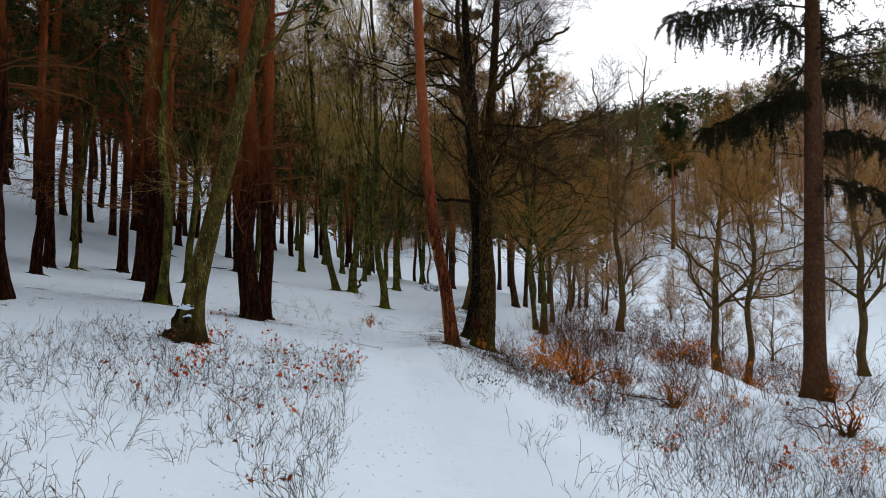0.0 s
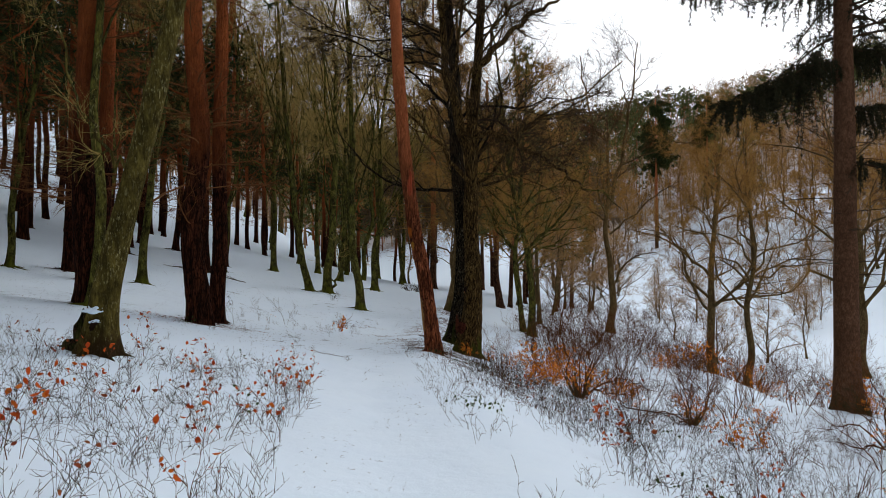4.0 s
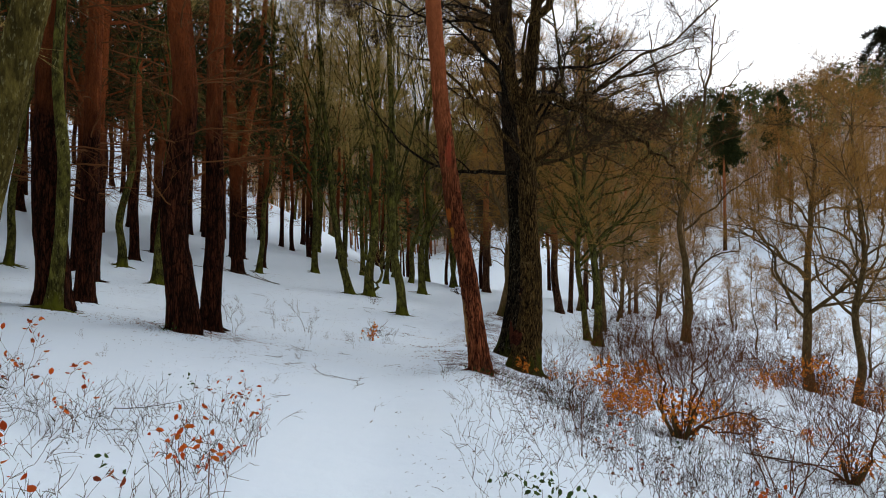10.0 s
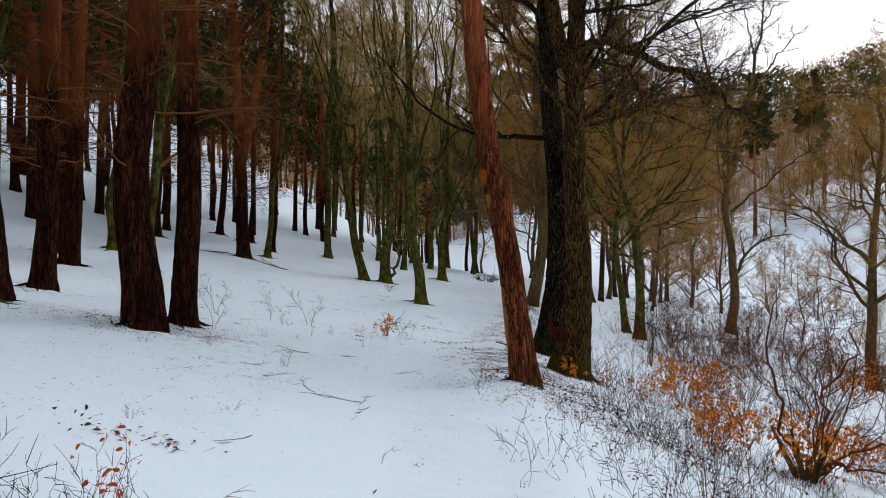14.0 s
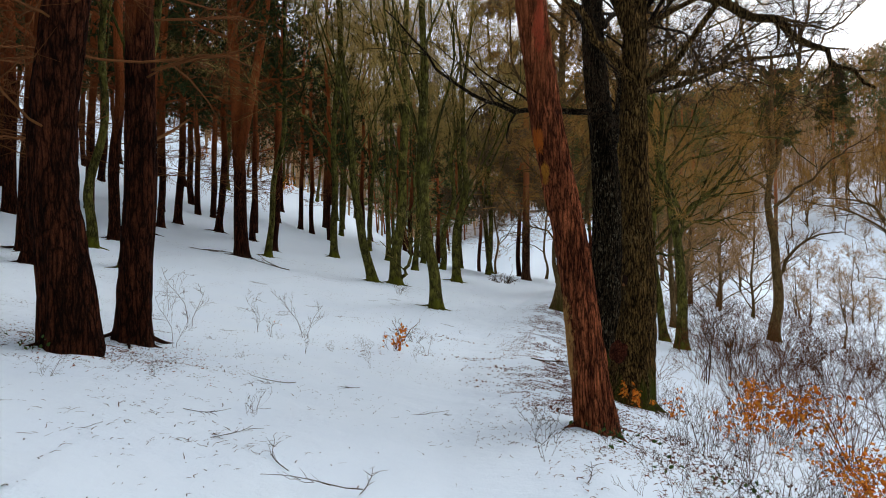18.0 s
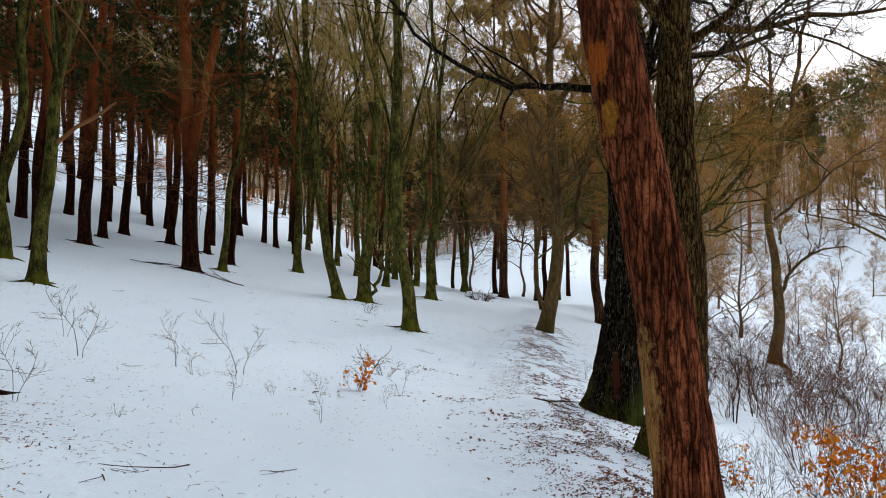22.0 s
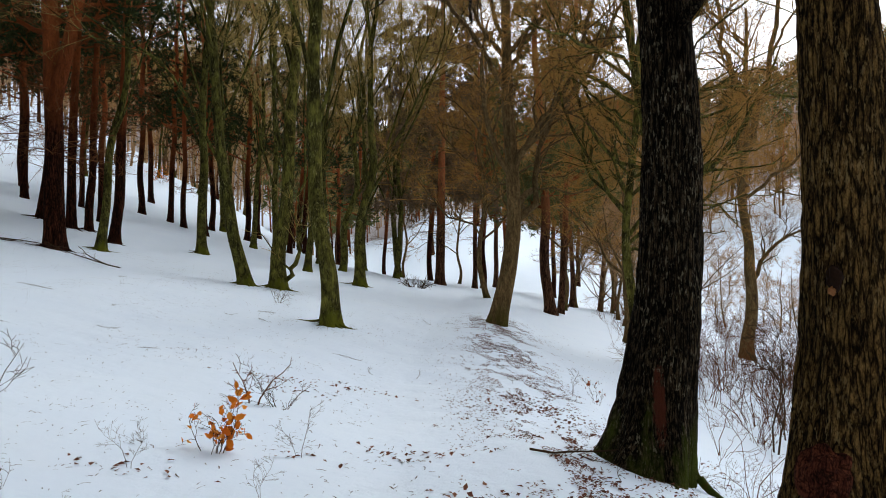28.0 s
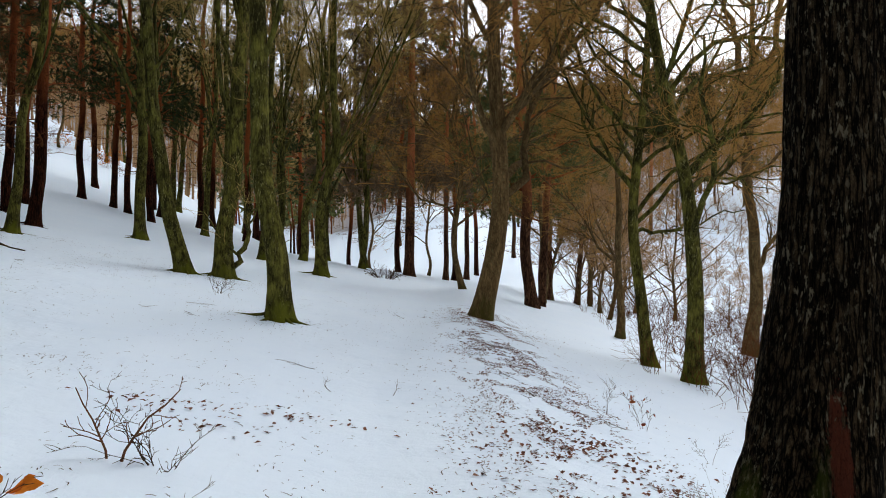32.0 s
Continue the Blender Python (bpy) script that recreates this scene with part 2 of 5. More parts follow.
OAK_BROWN = make_bark("brown_oak_bark", **{**OAK, "mid": (0.060, 0.034, 0.013), "light": (0.43, 0.255, 0.078), "lichen": (0.32, 0.22, 0.09), "cells": (28, 0.12, 0.16, 0.9)}, scar=(((-0.3, -0.1, 0.45), (0.10, 0.2, 0.5), (0.26, 0.13, 0.04)),))
PINE_PALE = make_bark("weathered_pine_bark", **{**PINE, "mid": (0.070, 0.030, 0.015), "light": (0.28, 0.135, 0.070)})
BURL = make_bark("burl_bark", (0.006, 0.003, 0.002), (0.060, 0.016, 0.009), (0.22, 0.065, 0.032), 24, 0.02, 0.6, 0.9)
BEECH_BARK = make_bark("beech_bark", (0.006, 0.005, 0.002), (0.022, 0.019, 0.006), (0.150, 0.140, 0.028), 8, 0.008, 0.5, 0.12, lichen=(0.24, 0.22, 0.09), low=(0.120, 0.125, 0.012))
BEECH_PALE = make_bark("pale_beech_bark", (0.010, 0.007, 0.003), (0.036, 0.027, 0.007), (0.140, 0.108, 0.026), 8, 0.012, 0.5, 0.3, lichen=(0.30, 0.27, 0.13), low=(0.030, 0.016, 0.006))
SPRUCE_BARK = make_bark("spruce_bark", (0.030, 0.013, 0.007), (0.10, 0.046, 0.024), (0.19, 0.098, 0.056), 22, 0.010, 0.6, 0.5, low=(0.04, 0.045, 0.016))
ALDER_BARK = make_bark("brown_bark", (0.016, 0.010, 0.004), (0.085, 0.052, 0.021), (0.22, 0.145, 0.062), 16, 0.012, 0.3, 0.4, lichen=(0.14, 0.13, 0.06), low=(0.07, 0.062, 0.012))
TWIG_OLIVE = make_twig("olive_twig", (0.22, 0.145, 0.040), (0.46, 0.32, 0.10))
TWIG_BROWN = make_twig("brown_twig", (0.19, 0.092, 0.022), (0.44, 0.235, 0.062))
# far twigs are paled: the haze of distance is put into their colour
TWIG_FAR = make_twig("far_twig", (0.11, 0.062, 0.034), (0.54, 0.33, 0.165), 0.3)
TWIG_BANK = make_twig("bank_twig", (0.034, 0.013, 0.006), (0.135, 0.052, 0.017))
TWIG_GREY = make_twig("dead_pine_twig", (0.060, 0.024, 0.010), (0.18, 0.070, 0.024))
LARCH = make_leaf("brown_boughs", (0.10, 0.066, 0.036), (0.17, 0.115, 0.065), (0.24, 0.17, 0.10))
TWIG_DARK = make_twig("dark_twig", (0.022, 0.013, 0.007), (0.060, 0.037, 0.020))
TWIG_RED = make_twig("reddish_twig", (0.060, 0.024, 0.012), (0.14, 0.060, 0.028))
NEEDLE = make_leaf("pine_needles", (0.014, 0.028, 0.010), (0.032, 0.052, 0.015), (0.065, 0.082, 0.024))
# lit copy of the pine needles, brightened against self-shading in distant crowns
LIT_NEEDLE = make_leaf("lit_pine_needles", (0.070, 0.090, 0.030), (0.115, 0.140, 0.045), (0.17, 0.18, 0.065))
SPRUCE_NEEDLE = make_leaf("spruce_needles", (0.012, 0.016, 0.008), (0.020, 0.026, 0.012), (0.032, 0.034, 0.016))
ORANGE_LEAF = make_leaf("orange_leaves", (0.58, 0.120, 0.012), (0.82, 0.24, 0.020), (0.85, 0.34, 0.045))
RUST_LEAF = make_leaf("rust_leaves", (0.40, 0.050, 0.012), (0.58, 0.095, 0.015), (0.62, 0.16, 0.02))
RED_LEAF = make_leaf("russet_leaves", (0.13, 0.026, 0.014), (0.26, 0.055, 0.022), (0.36, 0.11, 0.04))
LITTER_LEAF = make_leaf("litter_leaves", (0.07, 0.028, 0.018), (0.15, 0.058, 0.036), (0.24, 0.11, 0.07))
LITTER_DARK = make_leaf("needle_litter", (0.035, 0.020, 0.014), (0.07, 0.036, 0.022), (0.11, 0.06, 0.036))
WOOD_CHIP = make_leaf("torn_wood", (0.20, 0.09, 0.03), (0.26, 0.11, 0.04), (0.30, 0.14, 0.05))
# near-black colour standing for the shade inside hollows
HOLLOW_SHADE = make_leaf("hollow_shade", (0.004, 0.003, 0.002), (0.006, 0.004, 0.003), (0.010, 0.007, 0.004))
GREEN_LEAF = make_leaf("green_leaves", (0.02, 0.05, 0.012), (0.04, 0.085, 0.02), (0.06, 0.11, 0.03))

# ---------------------------------------------------------------- mesh helpers


def link_mesh(name, verts, faces, material, parent=None, label="", smooth=True, at=None):
    """One mesh object from a vertex array and an (n, 3 or 4) face array."""
    me = bpy.data.meshes.new(name)
    verts, faces = np.asarray(verts, np.float32).reshape(-1, 3), np.asarray(faces, np.int32)
    n, k = faces.shape
    me.vertices.add(len(verts))
    me.vertices.foreach_set("co", verts.ravel())
    me.loops.add(n * k)
    me.loops.foreach_set("vertex_index", faces.ravel())
    me.polygons.add(n)
    me.polygons.foreach_set("loop_start", np.arange(0, n * k, k, dtype=np.int32))
    me.polygons.foreach_set("use_smooth", np.full(n, smooth))
    me.update(calc_edges=True)
    me.materials.append(material)
    ob = new(name, me)
    if parent is not None:
        ob.parent = parent
    if at is not None:
        ob.location = at
    if label:
        tagged(ob, label)
    return ob


def share(name, me, parent, m=None, label=""):
    ob = new(name, me)
    ob.parent = parent
    if m is not None:
        ob.matrix_basis = m
    if label:
        tagged(ob, label)
    return ob


def thing(name, x, y, z, label, category, group=""):
    ob = new(name)
    ob.location = (x, y, z)
    ob.empty_display_size = 0.2
    return tagged(ob, label, category, group)


def unit(v):
    return v / np.maximum(np.linalg.norm(v, axis=-1, keepdims=True), 1e-9)


def lattice(p):
    """Smooth value noise from 0 to 1 at an array of places."""
    p = np.asarray(p, float)
    i = np.floor(p).astype(np.int64)
    f = p - i
    f = f * f * (3 - 2 * f)

    def h(a):
        k = (a[..., 0] * 374761393 + a[..., 1] * 668265263 + a[..., 2] * 2147483647 + 1013) & 0xFFFFFFFF
        k = ((k ^ (k >> 13)) * 1274126177) & 0xFFFFFFFF
        return ((k ^ (k >> 16)) & 0xFFFF) / 65535.0

    out = 0
    for dx in (0, 1):
        for dy in (0, 1):
            for dz in (0, 1):
                w = (f[..., 0] if dx else 1 - f[..., 0]) * (f[..., 1] if dy else 1 - f[..., 1]) * (f[..., 2] if dz else 1 - f[..., 2])
                out = out + w * h(i + np.array([dx, dy, dz]))
    return out


def tubes(curves, radii, sides):
    """Tubes along curves (n, k, 3) with radii (n, k): vertices and quads."""
    n, k, _ = curves.shape
    tang = unit(np.gradient(curves, axis=1))
    ref = np.where(np.abs(tang[:, :1, 2:3]) > 0.9, np.array([1.0, 0, 0]), np.array([0, 0, 1.0]))
    a = unit(np.cross(tang, np.broadcast_to(ref, tang.shape)))
    b = np.cross(tang, a)
    ang = np.arange(sides) * 2 * math.pi / sides
    ring = np.cos(ang)[:, None] * a[:, :, None] + np.sin(ang)[:, None] * b[:, :, None]
    verts = curves[:, :, None] + radii[:, :, None, None] * ring
    idx = np.arange(n * k * sides).reshape(n, k, sides)
    nxt = np.roll(idx, -1, axis=2)
    faces = np.stack([idx[:, :-1], nxt[:, :-1], nxt[:, 1:], idx[:, 1:]], -1)
    return verts.reshape(-1, 3), faces.reshape(-1, 4)


def grow(rng, base, way, length, k, wiggle, lift):
    """Curves of k points from base (n, 3) along way; lift bends them up (or down where negative)."""
    n = len(base)
    step = (np.asarray(length) / (k - 1)).reshape(-1, 1)
    out, d, p = [base], unit(way), base
    for _ in range(k - 1):
        p = p + d * step
        out.append(p)
        d = unit(d + rng.normal(0, wiggle, (n, 3)) + np.array([0, 0, lift]))
    return np.stack(out, 1)


def sprout(rng, curves, radii, each, lo, hi, length, spread, k, wiggle, lift, thin=0.55, up=0.0):
    """Side shoots: each curve gets some between lo and hi of its length. length: a share of the parent's own length."""
    n, kk, _ = curves.shape
    who = np.repeat(np.arange(n), each)
    s = rng.uniform(lo, hi, len(who))
    at = s * (kk - 1)
    i = np.minimum(at.astype(int), kk - 2)
    f = (at - i)[:, None]
    base = curves[who, i] * (1 - f) + curves[who, i + 1] * f
    along = unit(curves[who, i + 1] - curves[who, i])
    side = unit(np.cross(along, rng.normal(0, 1, (len(who), 3))))
    way = along * np.cos(spread) + side * np.sin(spread) + np.array([0, 0, up])
    own = np.linalg.norm(curves[:, -1] - curves[:, 0], axis=-1)[who]
    r0 = (radii[who, i] * (1 - f[:, 0]) + radii[who, i + 1] * f[:, 0]) * thin
    size = own * length * rng.uniform(0.6, 1.3, len(who)) * (1.15 - 0.6 * s)
    c = grow(rng, base, way, size, k, wiggle, lift)
    return c, np.maximum(r0, 0.0025)[:, None] * np.linspace(1, 0.25, k)[None]


def merge(*pieces):
    vs, fs, n = [], [], 0
    for v, f in pieces:
        vs.append(v)
        fs.append(f + n)
        n += len(v)
    return np.concatenate(vs), np.concatenate(fs)


def trunk_curve(points, k, wob=0.0, seed=0):
    """A trunk's line through (height, dx, dy), evenly in k rings."""
    h = np.array([p[0] for p in points], float)
    at = np.linspace(0, 1, k) ** 1.35 * h[-1]
    slope = [np.interp(at, h, [p[j] for p in points]) for j in (1, 2)]
    for j in (0, 1):
        for _ in range(max(4, k // 6)):
            s = slope[j].copy()
            s[1:-1] = 0.25 * s[:-2] + 0.5 * s[1:-1] + 0.25 * s[2:]
            slope[j] = s
    if wob:
        p = np.stack([at * 0.42, 0 * at, 0 * at], -1)
        fade = np.clip(at / 1.5, 0, 1)
        slope = [slope[0] + wob * fade * (lattice(p + seed * 5.1) - 0.5), slope[1] + wob * fade * (lattice(p + seed * 9.7 + 40) - 0.5)]
    return np.stack([*slope, at], -1)


def trunk_mesh(line, r0, r1, sides, flare=0.6, lobes=5, relief=0.0, seed=0, plates=9.0, flare_h=0.35, toward=None):
    """A trunk with root flare and ridged bark. Reaches a little under the snow."""
    k = len(line)
    line = np.concatenate([line[:1] - [[0, 0, 0.35]], line])
    k += 1
    h = line[:, 2]
    f = np.clip(h / line[-1, 2], 0, 1)
    rad = r0 + (r1 - r0) * f**0.85
    ang = np.arange(sides) * 2 * math.pi / sides
    lob = 0.55 + 0.45 * np.sin(ang * lobes + seed) + 0.35 * np.sin(ang * 3 + seed * 2.1)
    lob = np.maximum(lob, 0.05)
    if toward is not None:
        lob = np.maximum(0.35 + 0.95 * np.cos(ang - toward), 0.05) * (0.85 + 0.15 * np.sin(ang * 7 + seed))
    fl = np.exp(-np.clip(h, 0, None) / flare_h)
    R = rad[:, None] * (1 + flare * fl[:, None] * lob[None])
    cx, sy = np.cos(ang), np.sin(ang)
    place = np.stack([cx[None] * np.ones((k, 1)), sy[None] * np.ones((k, 1)), np.repeat(h[:, None], sides, 1)], -1)
    R = R * (0.94 + 0.12 * lattice(place * [1.3, 1.3, 1.1] + seed * 7.3))
    if relief:
        q = place * [plates * r0 * 2.2, plates * r0 * 2.2, plates * 0.4]
        q = q + 0.6 * lattice(place * [5, 5, 3] + 3.1)[..., None]
        n1 = lattice(q + seed * 3.7)
        ridge = 1 - np.abs(2 * n1 - 1) ** 0.7
        n2 = lattice(q * 2.7 + 11.0)
        R = R + relief * (0.5 - ridge) * 1.4 + relief * 0.5 * (n2 - 0.5)
    ring = np.stack([cx, sy, 0 * cx], -1)
    verts = line[:, None] + R[..., None] * ring[None]
    idx = np.arange(k * sides).reshape(k, sides)
    nxt = np.roll(idx, -1, 1)
    faces = np.stack([idx[:-1], nxt[:-1], nxt[1:], idx[1:]], -1)
    return verts.reshape(-1, 3), faces.reshape(-1, 4)


def leaves(rng, places, size, droop=0.0):
    """Small pointed oval leaves, four triangles each, at places (n, 3)."""
    n = len(places)
    a = unit(rng.normal(0, 1, (n, 3)) + np.array([0, 0, -droop]))
    b = unit(np.cross(a, rng.normal(0, 1, (n, 3))))
    c = np.cross(a, b)
    s = size * rng.uniform(0.6, 1.25, (n, 1))
    up = c * s * 0.12
    v = np.stack([places, places + a * s * 0.28 + b * s * 0.26 + up, places + a * s * 0.66 + b * s * 0.24 + up, places + a * s, places + a * s * 0.66 - b * s * 0.24 + up, places + a * s * 0.28 - b * s * 0.26 + up], 1)
    i = np.arange(n)[:, None] * 6
    f = np.concatenate([i + [0, 1, 5], i + [1, 2, 4], i + [1, 4, 5], i + [2, 3, 4]])
    return v.reshape(-1, 3), f


def needles(rng, places, ways, length, each, width):
    """Bunches of needles round places: thin three-cornered blades."""
    who = np.repeat(np.arange(len(places)), each)
    d = unit(ways[who] * 0.7 + rng.normal(0, 0.75, (len(who), 3)))
    side = unit(np.cross(d, rng.normal(0, 1, (len(who), 3))))
    p = places[who]
    ln = length * rng.uniform(0.7, 1.25, (len(who), 1))
    v = np.stack([p - side * width, p + side * width, p + d * ln], 1)
    return v.reshape(-1, 3), np.arange(len(who) * 3).reshape(-1, 3)


def spray(rng, curves, each, length, width, lo=0.15, up=0.1, fan=0.55):
    """Fine end twigs along curves: slim tapering quads."""
    n, kk, _ = curves.shape
    who = np.repeat(np.arange(n), each)
    at = rng.uniform(lo, 1.0, len(who)) * (kk - 1)
    i = np.minimum(at.astype(int), kk - 2)
    f = (at - i)[:, None]
    p = curves[who, i] * (1 - f) + curves[who, i + 1] * f
    d = unit(unit(curves[who, i + 1] - curves[who, i]) * 0.7 + rng.normal(0, fan, (len(who), 3)) + np.array([0, 0, up]))
    side = unit(np.cross(d, rng.normal(0, 1, (len(who), 3)))) * width
    q = p + d * length * rng.uniform(0.5, 1.3, (len(who), 1))
    v = np.stack([p - side, p + side, q + side * 0.4, q - side * 0.4], 1)
    return v.reshape(-1, 3), np.arange(len(who) * 4).reshape(-1, 4)


# ---------------------------------------------------------------- ground

TRAIL_X = ((-14, 0, 8, 14, 20, 27, 36, 46, 60, 90), (-0.5, 0.0, -0.9, -1.45, -1.6, -1.3, -0.3, 1.2, 4.5, 14))
TRAIL_Z = ((-14, -4, 0, 6.5, 13, 17.5, 22, 30, 38, 46, 56, 75, 110), (0.75, 0.33, 0.08, -0.13, -0.40, -0.72, -0.80, -0.62, -0.78, -0.55, -0.8, -1.6, -2.2))


def eased(v, a, b):
    f = np.clip((v - a) / (b - a), 0, 1)
    return f * f * (3 - 2 * f)


def smooth_table(v, table):
    return sum(np.interp(v + o, *table) for o in (-2.5, -2.0, -1.5, -1.0, -0.5, 0.0, 0.5, 1.0, 1.5, 2.0, 2.5)) / 11


def height(x, y):
    """Height of the snow: a trail along a slope that rises on one side and falls to a valley on the other."""
    x, y = np.asarray(x, float), np.asarray(y, float)
    u = x - smooth_table(y, TRAIL_X)
    z = smooth_table(y, TRAIL_Z)
    a = np.maximum(-u, 0)
    z = z + np.where(a < 20, 0.13 * a + 0.0035 * a * a, 4.0 + 0.27 * (a - 20) - 0.0006 * np.minimum(a - 20, 150) ** 2)
    z = z + 0.24 * np.exp(-((x + 6.5) ** 2 + (y - 15) ** 2) / 50)
    z = z - 1.9 * (1 - np.exp(-((np.maximum(u - 1.2, 0) / 4.9) ** 1.3)))
    z = z + 0.45 * np.exp(-((x - 9.6) ** 2 + (y - 13.6) ** 2) / 5)
    z = z + 0.50 * np.exp(-((x - 9.2) ** 2) / 7 - ((y - 20.5) ** 2) / 16)
    steep = np.maximum(a - 24, 0)
    z = z + 0.17 * steep * steep / (steep + 8) * (1 - eased(a, 70, 200))
    z = z - 1.6 * eased(u, 14, 40) - 1.9 * eased(u, 10.5, 17) * (1 - 0.6 * eased(y, 40, 60))
    z = z + 9.5 * eased(u, 34, 125) + 9.0 * eased(y, 75, 165) + 8.5 * eased(u, 22, 52) * eased(y, 10, 60)
    z = z + 4.5 * eased(y, 72, 112) * eased(x, -10, 8)
    crest = np.interp(-x, (-6, 2, 7, 11, 18, 26, 36, 60, 120), (70, 58, 59, 68, 79, 87, 93, 120, 200))
    past = y - crest
    z = z - 6.5 * eased(past, 0, 40) * (1 - eased(x, -14, 10))
    far = np.hypot(x, y)
    z = z + 9 * eased(u, 62, 190) + 48 * eased(u, 120, 330) + 23 * eased(y, 130, 330) + 26 * eased(far, 150, 400)
    return z


def bumps(x, y):
    """Small unevenness of the snow, fading far off."""
    p = np.stack([x, y, 0 * x], -1)
    soft = lattice(p * 0.55) * 0.05 + lattice(p * 1.7 + 5) * 0.045 + lattice(p * 4 + 9) * 0.035 - 0.065
    u = np.abs(x - smooth_table(y, TRAIL_X))
    trodden = np.exp(-((u / 0.8) ** 2))
    return soft * (1 - 0.7 * trodden) - 0.03 * trodden + trodden * (lattice(p * 3.4 + 2) - 0.5) * 0.035


def stand(x, y):
    return float(height(x, y))


def widening(a, b, step, rate, end):
    """Even steps from a to b, then ever longer ones out to end on both sides."""
    mid = list(np.arange(a, b, step))
    hi, s = [b], step
    while hi[-1] < end:
        s *= rate
        hi.append(hi[-1] + s)
    lo, s = [a - step], step
    while lo[-1] > -end:
        s *= rate
        lo.append(lo[-1] - s)
    return np.array(lo[::-1] + mid + hi)


def build_ground():
    xs, ys = widening(-6, 5, 0.12, 1.07, 900), widening(-3, 27, 0.14, 1.06, 900)
    X, Y = np.meshgrid(xs, ys, indexing="ij")
    Z = height(X, Y) + bumps(X, Y) * np.exp(-np.hypot(X, Y - 12) / 60)
    idx = np.arange(X.size).reshape(X.shape)
    f = np.stack([idx[:-1, :-1], idx[1:, :-1], idx[1:, 1:], idx[:-1, 1:]], -1).reshape(-1, 4)
    ob = link_mesh("ground", np.stack([X, Y, Z], -1), f, SNOW)
    tagged(ob, "thin snow over a wooded slope with a trodden trail", "snowy ground", kind="structure")


build_ground()

# ---------------------------------------------------------------- trees


def straight(h, dx=0.0, dy=0.0, bend=0.0):
    return ((0, 0, 0), (h * 0.3, dx * 0.3 + bend, dy * 0.3), (h * 0.65, dx * 0.65 + bend * 0.6, dy * 0.65), (h, dx, dy))


def as_curve(line, r0, r1, k=14, lo=0.0):
    n = len(line)
    at = np.linspace(lo, 1, k) * (n - 1)
    c = np.stack([np.interp(at, np.arange(n), line[:, j]) for j in range(3)], -1)[None]
    f = c[0, :, 2] / line[-1, 2]
    return c, (r0 + (r1 - r0) * f**0.85)[None]


def pine_parts(rng, line, r0, r1, crown_from=0.38, dead=26, tufts=18, blade=0.024, haze=0.003, reach=0.085, top=0.72, low=0.2):
    """Dead side branches, live limbs and needles of a Scots pine."""
    c, r = as_curve(line, r0, r1)
    d1, dr1 = sprout(rng, c, r, dead, low, top, reach, 1.45, 5, 0.16, -0.02, 0.16)
    d2, dr2 = sprout(rng, d1, dr1, 4, 0.3, 0.95, 0.5, 0.8, 3, 0.2, 0.0, 0.6)
    dr1, dr2 = np.minimum(dr1, 0.016), np.minimum(dr2, 0.006)
    pieces = [merge(tubes(d1[i : i + 1], dr1[i : i + 1], 4), tubes(d2[4 * i : 4 * i + 4], dr2[4 * i : 4 * i + 4], 3), spray(rng, d2[4 * i : 4 * i + 4], 6, 0.4 if reach < 0.1 else 0.7, haze, up=-0.05)) for i in range(dead)]
    l1, lr1 = sprout(rng, c, r, 18, crown_from, 0.99, 0.17, 1.2, 5, 0.2, 0.10, 0.4)
    l2, lr2 = sprout(rng, l1, lr1, 4, 0.3, 0.95, 0.5, 0.8, 3, 0.2, 0.12, 0.5)
    live = merge(tubes(l1, lr1, 4), tubes(l2, lr2, 3), spray(rng, l2, 4, 0.5, haze))
    tips = np.concatenate([l2[:, 1], l2[:, 2], l1[:, 3], l1[:, 4]])
    way = np.concatenate([l2[:, 2] - l2[:, 1]] * 2 + [l1[:, 4] - l1[:, 3]] * 2)
    tips = np.repeat(tips, 3, 0) + rng.normal(0, 0.3, (3 * len(tips), 3))
    return pieces, live, needles(rng, tips, unit(np.repeat(way, 3, 0)), 0.36, tufts // 3, blade)


def broad_parts(rng, line, r0, r1, first=0.22, limbs=11, spread=0.75, lift=0.16, reach=0.42, twigs=8, fine=5, wiggle=0.14, thick=0.5, light=False, low_twig=0.2, ends=3, haze=0.0022):
    """Limbs with their branches, one piece each, and the twigs of a bare broadleaf tree."""
    c, r = as_curve(line, r0, r1)
    l1, r1_ = sprout(rng, c, r, limbs, first, 0.97, reach, spread, 6 if light else 9, wiggle, lift, thick)
    l2, r2_ = sprout(rng, l1, r1_, twigs, low_twig, 1.0, 0.42, 0.7, 4 if light else 6, wiggle * 1.2, lift * 0.8, 0.5)
    l3, r3_ = sprout(rng, l2, r2_, fine, 0.15, 1.0, 0.5, 0.65, 3 if light else 4, wiggle * 1.3, lift * 0.6, 0.55)
    r2_, r3_ = np.minimum(r2_, 0.03), np.clip(r3_, 0.004 if light else 0.0025, 0.006)
    cut = lambda i: slice(i * twigs, (i + 1) * twigs)  # noqa: E731
    s1, s2 = (4, 3) if light else (6, 4)
    return [merge(tubes(l1[i : i + 1], r1_[i : i + 1], s1), tubes(l2[cut(i)], r2_[cut(i)], s2)) for i in range(limbs)], merge(tubes(l3, r3_, 3), spray(rng, l3, ends, 0.4, haze))


